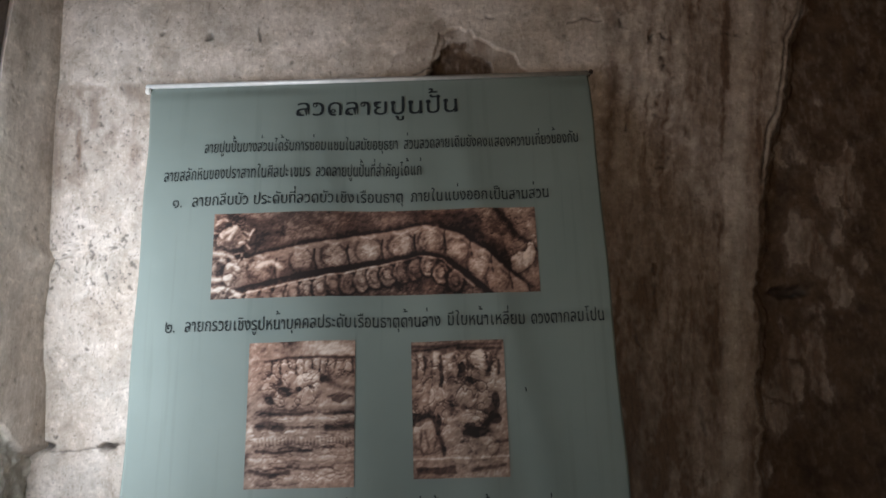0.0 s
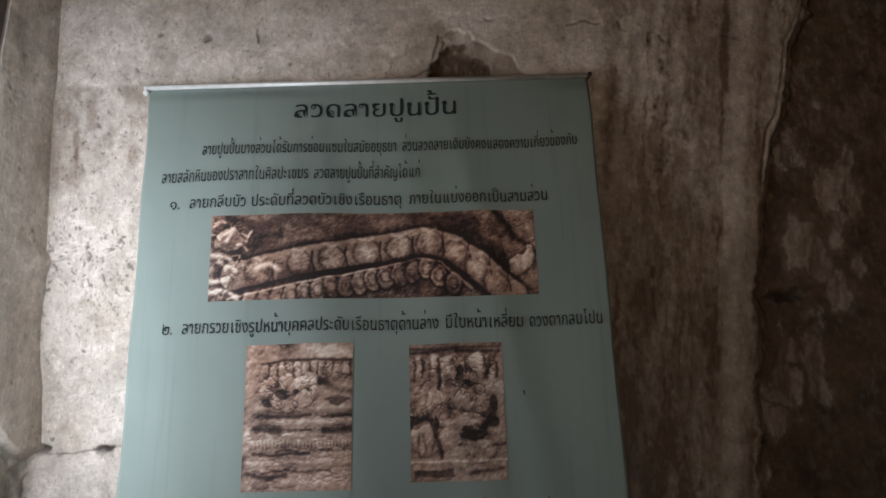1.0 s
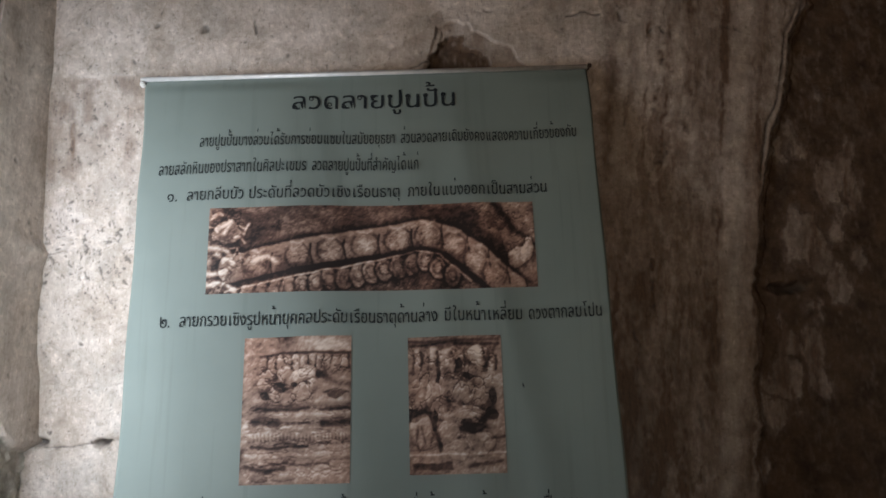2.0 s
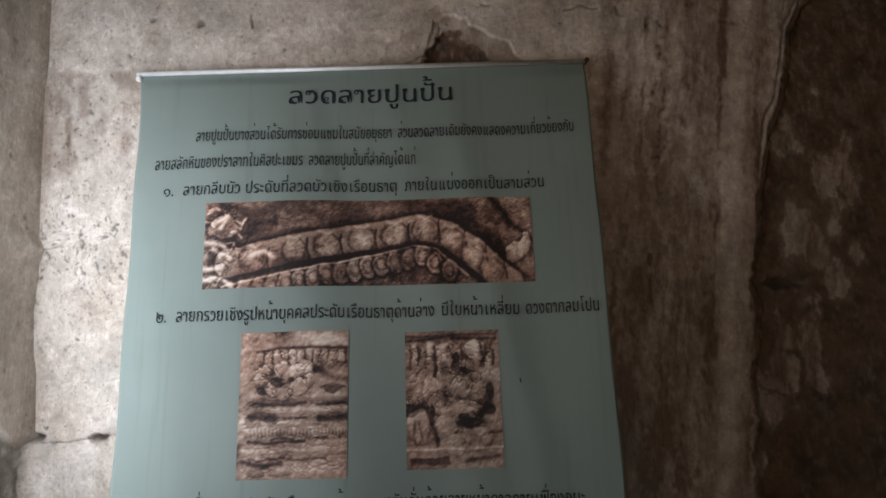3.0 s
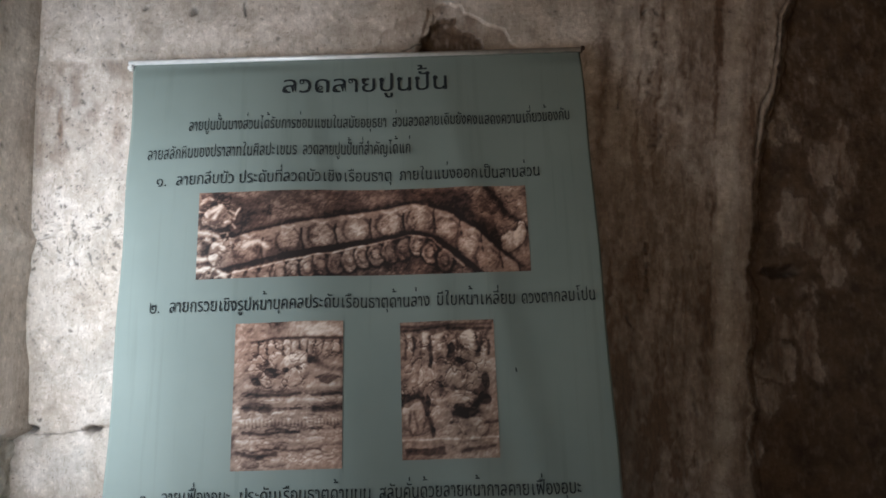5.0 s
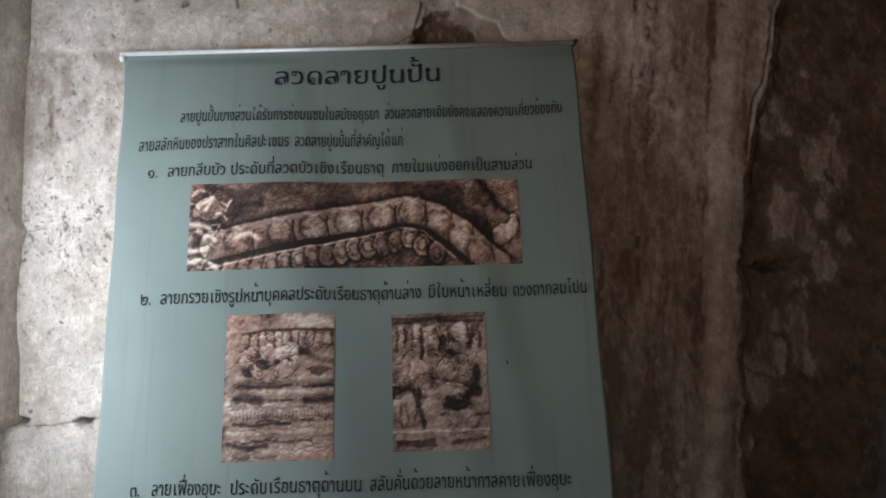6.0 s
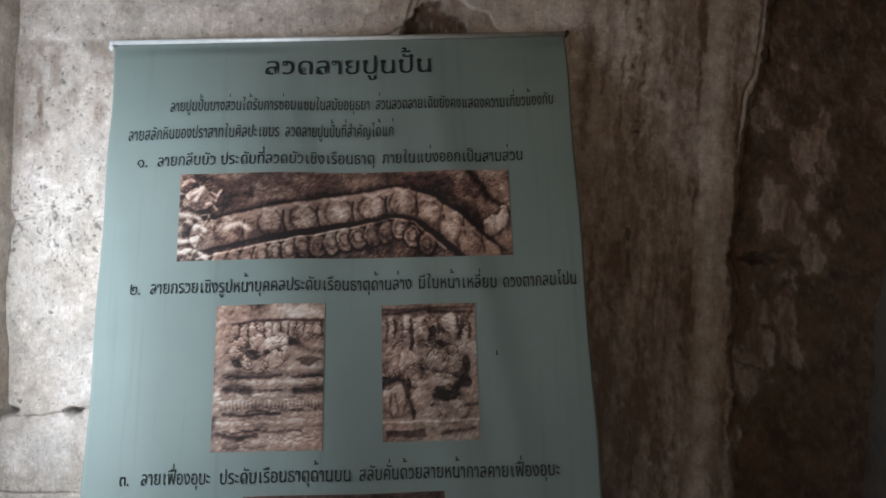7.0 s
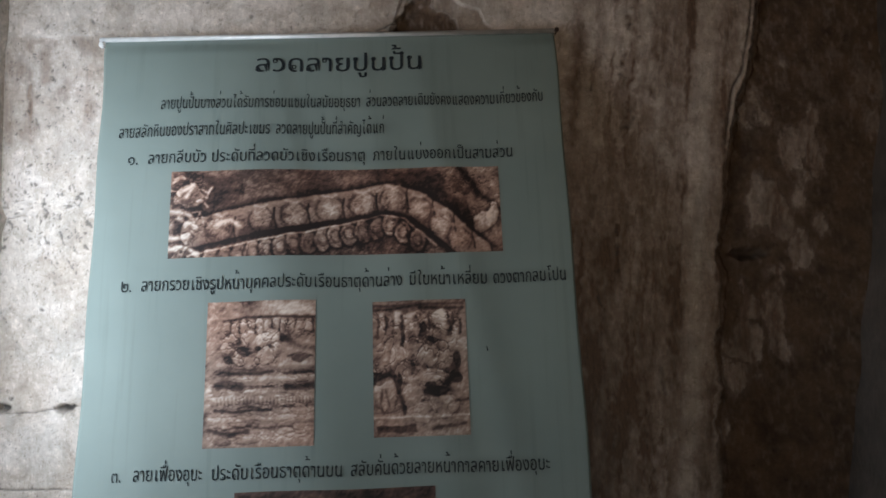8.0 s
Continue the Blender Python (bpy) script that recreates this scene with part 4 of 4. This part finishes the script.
def moulded_base():
    c = Carving(172, 228, 340)
    c.area([(0, 0), (1, 0), (1, 1), (0, 1)], 0.61)
    c.area([(0.5, 0.0), (1.0, 0.0), (1.0, 0.10), (0.5, 0.12)], 0.66)
    c.area([(0.30, 0.0), (0.46, 0.0), (0.38, 0.06)], 0.15)
    c.stroke([(0.15, 0.135), (0.55, 0.115), (1.0, 0.115)], 0.012, 0, 0.16)
    rng = np.random.RandomState(4)
    for k in range(11):
        x = 0.17 + 0.078 * k
        c.lump(x, 0.185 + 0.01 * (k % 2), 0.030, 0.055, 0.03, 0.54)
        c.stroke([(x + 0.042, 0.14), (x + 0.030 + 0.02 * rng.rand(), 0.19 + 0.05 * rng.rand())], 0.008, -0.02, 0.22, rng.uniform(0.3, 0.8))
    for x, y, rx, ry in ((0.24, 0.27, 0.05, 0.04), (0.38, 0.26, 0.06, 0.05), (0.50, 0.29, 0.07, 0.06), (0.61, 0.27, 0.06, 0.06), (0.30, 0.40, 0.06, 0.06), (0.42, 0.42, 0.06, 0.05),
                         (0.56, 0.39, 0.07, 0.07), (0.20, 0.34, 0.05, 0.05), (0.64, 0.34, 0.05, 0.05)):
        c.lump(x, y, rx, ry, 0.06, rng.uniform(0.48, 0.62), rng.uniform(-0.6, 0.6))
    c.chisel([(0.14, 0.13), (1.0, 0.12), (1.0, 0.24), (0.66, 0.30), (0.68, 0.46), (0.14, 0.47)], 0.060, 0.30, 710)
    for x, y, r in ((0.33, 0.345, 0.050), (0.20, 0.42, 0.045), (0.47, 0.335, 0.028), (0.72, 0.27, 0.040), (0.60, 0.33, 0.022)):
        c.lump(x, y, r * 0.9, r * 0.7, 0.0, 0.12, 0.5)
    c.stroke([(0.70, 0.26), (0.78, 0.30), (0.90, 0.34), (1.0, 0.35)], 0.022, 0, 0.09)
    c.area([(0.66, 0.40), (0.76, 0.30), (0.92, 0.32), (1.0, 0.36), (1.0, 0.46), (0.7, 0.47)], 0.62)
    c.lump(0.86, 0.40, 0.06, 0.024, 0.0, 0.20)
    c.stroke([(0.76, 0.39), (0.86, 0.375), (0.98, 0.40)], 0.010, 0, 0.34)
    for y, x0, dark in ((0.505, 0.12, 0.16), (0.60, 0.12, 0.12), (0.735, 0.10, 0.12), (0.865, 0.06, 0.14)):
        for a in np.linspace(x0, 0.93, 9):
            if rng.rand() < 0.75:
                c.stroke([(a, y + rng.uniform(-0.006, 0.006)), (a + 0.09, y + rng.uniform(-0.008, 0.008))], 0.010, 0, dark, rng.uniform(0.4, 0.95))
        c.stroke([(x0, y - 0.045), (1.0, y - 0.050)], 0.022, 0.030)
        c.stroke([(x0, y + 0.030), (1.0, y + 0.026)], 0.008, 0, 0.70, 0.8)
    for k in range(26):
        x = 0.12 + 0.034 * k
        c.stroke([(x, 0.675), (x, 0.712)], 0.007, -0.006, 0.34, 0.6)
    c.stroke([(0.12, 0.595), (0.34, 0.605)], 0.024, 0, 0.14, 0.9)
    c.stroke([(0.74, 0.60), (1.0, 0.60)], 0.022, 0, 0.12, 0.9)
    c.stroke([(0.06, 0.885), (0.24, 0.905), (0.40, 0.895)], 0.018, 0, 0.08)
    c.stroke([(0.10, 0.750), (0.34, 0.765), (0.60, 0.745)], 0.012, 0, 0.10, 0.9)
    c.chisel([(0.06, 0.48), (1.0, 0.48), (1.0, 0.97), (0.02, 0.97)], 0.11, 0.17, 730, tall=0.35)
    c.chisel([(0.0, 0.0), (0.45, 0.0), (0.14, 0.14), (0.12, 0.5), (0.0, 0.6)], 0.10, 0.15, 740, tall=1.6)
    c.area([(0.0, 0.0), (0.10, 0.0), (0.12, 0.40), (0.0, 0.75)], 0.56)
    c.area([(0.0, 0.80), (0.02, 0.76), (0.02, 0.86), (0.0, 0.90)], 0.12)
    c.area([(0.40, 0.80), (0.70, 0.78), (0.72, 0.90), (0.42, 0.92)], 0.44)
    c.lump(0.18, 0.955, 0.07, 0.03, 0.03, 0.36)
    c.lump(0.40, 0.965, 0.08, 0.025, 0.03, 0.40)
    return c


def tangled_carving():
    c = Carving(152, 212, 380)
    c.area([(0, 0), (1, 0), (1, 1), (0, 1)], 0.56)
    c.area([(0.52, 0.08), (0.70, 0.10), (0.66, 0.24), (0.56, 0.22)], 0.68)
    c.area([(0.90, 0.10), (1.0, 0.10), (1.0, 0.75), (0.86, 0.68), (0.94, 0.45)], 0.60)
    c.stroke([(0.0, 0.035), (0.4, 0.03), (0.95, 0.02)], 0.014, 0.02, 0.20)
    c.stroke([(0.0, 0.075), (0.25, 0.06), (0.5, 0.02)], 0.012, 0, 0.18)
    c.stroke([(0.5, 0.055), (0.95, 0.06)], 0.014, 0, 0.13)
    rng = np.random.RandomState(9)
    for x, y, rx, ry in ((0.44, 0.13, 0.10, 0.06), (0.43, 0.22, 0.055, 0.09), (0.75, 0.14, 0.07, 0.08), (0.45, 0.37, 0.09, 0.09), (0.58, 0.42, 0.10, 0.08), (0.30, 0.45, 0.09, 0.12),
                         (0.52, 0.58, 0.17, 0.09), (0.70, 0.60, 0.09, 0.035), (0.13, 0.70, 0.08, 0.13), (0.40, 0.72, 0.09, 0.10), (0.50, 0.82, 0.10, 0.08), (0.72, 0.79, 0.13, 0.08)):
        c.lump(x, y, rx, ry, 0.07, 0.56)
    for x, y, rx, ry in ((0.05, 0.57, 0.06, 0.05), (0.55, 0.24, 0.03, 0.04), (0.66, 0.68, 0.10, 0.030), (0.87, 0.58, 0.05, 0.045), (0.90, 0.46, 0.03, 0.06), (0.64, 0.30, 0.04, 0.02),
                         (0.16, 0.12, 0.03, 0.02), (0.34, 0.28, 0.02, 0.05), (0.27, 0.62, 0.02, 0.08), (0.58, 0.64, 0.04, 0.02), (0.33, 0.80, 0.02, 0.05), (0.78, 0.24, 0.05, 0.015)):
        c.lump(x, y, rx, ry, 0.0, 0.11)
    for x, y in ((0.42, 0.15), (0.46, 0.22), (0.74, 0.13), (0.76, 0.20), (0.10, 0.16), (0.26, 0.15), (0.88, 0.20)):
        c.stroke([(x, y - 0.04), (x + 0.01, y + 0.05)], 0.030, 0.03, 0.70, 0.8)
        c.stroke([(x + 0.05, y - 0.04), (x + 0.065, y), (x + 0.05, y + 0.05)], 0.012, -0.02, 0.14, 0.7)
    c.chisel([(0.0, 0.08), (0.92, 0.08), (0.92, 0.40), (0.82, 0.66), (0.30, 0.62), (0.0, 0.60)], 0.065, 0.30, 760, tall=1.3)
    c.chisel([(0.20, 0.55), (0.80, 0.55), (0.84, 0.84), (0.20, 0.86)], 0.10, 0.17, 770)
    c.chisel([(0.86, 0.30), (1.0, 0.10), (1.0, 0.85), (0.84, 0.80)], 0.12, 0.08, 780)
    c.stroke([(0.22, 0.58), (0.30, 0.72), (0.33, 0.84)], 0.016, 0, 0.14, 0.9)
    c.stroke([(0.56, 0.675), (0.66, 0.70), (0.78, 0.665)], 0.024, 0, 0.07)
    c.stroke([(0.80, 0.62), (0.88, 0.56), (0.90, 0.42)], 0.022, 0, 0.09)
    c.stroke([(0.0, 0.60), (0.08, 0.575), (0.16, 0.56)], 0.026, 0, 0.07)
    c.stroke([(0.40, 0.60), (0.52, 0.56), (0.62, 0.60)], 0.030, 0.03, 0.66, 0.8)
    c.stroke([(0.10, 0.66), (0.06, 0.76), (0.10, 0.84), (0.16, 0.78), (0.13, 0.66)], 0.012, 0, 0.30, 0.8)
    for x in (0.05, 0.14, 0.22, 0.31, 0.60, 0.83):
        c.stroke([(x, 0.11), (x + 0.02, 0.18), (x + 0.005, 0.25)], 0.010, -0.02, 0.20, 0.5)
    c.lump(0.545, 0.20, 0.035, 0.05, 0.0, 0.10)
    c.area([(0.0, 0.85), (1.0, 0.83), (1.0, 0.90), (0.0, 0.91)], 0.56)
    c.stroke([(0.0, 0.87), (1.0, 0.86)], 0.010, 0.02, 0.66)
    c.area([(0.02, 0.93), (0.45, 0.92), (0.46, 0.97), (0.02, 0.98)], 0.15, 0, 0.01)
    c.stroke([(0.62, 0.94), (0.95, 0.92)], 0.018, 0, 0.16)
    c.stroke([(0.85, 0.755), (1.0, 0.745)], 0.012, 0, 0.20)
    return c


def garland_photograph():
    c = Carving(200, 130, 420)
    c.area([(0, 0), (1, 0), (1, 0.3), (0, 0.3)], 0.17)
    for k in range(9):
        c.lump(0.06 + 0.11 * k, 0.45 + 0.1 * math.sin(k), 0.09, 0.12, 0.1, 0.45)
    return c


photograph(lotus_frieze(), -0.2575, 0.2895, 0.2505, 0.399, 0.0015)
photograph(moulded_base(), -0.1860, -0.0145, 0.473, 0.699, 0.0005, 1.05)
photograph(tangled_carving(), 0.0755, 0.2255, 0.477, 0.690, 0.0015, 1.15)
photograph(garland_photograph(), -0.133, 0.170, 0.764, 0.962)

for piece in poster.children:
    piece.matrix_parent_inverse = Matrix.Translation(-poster.location)
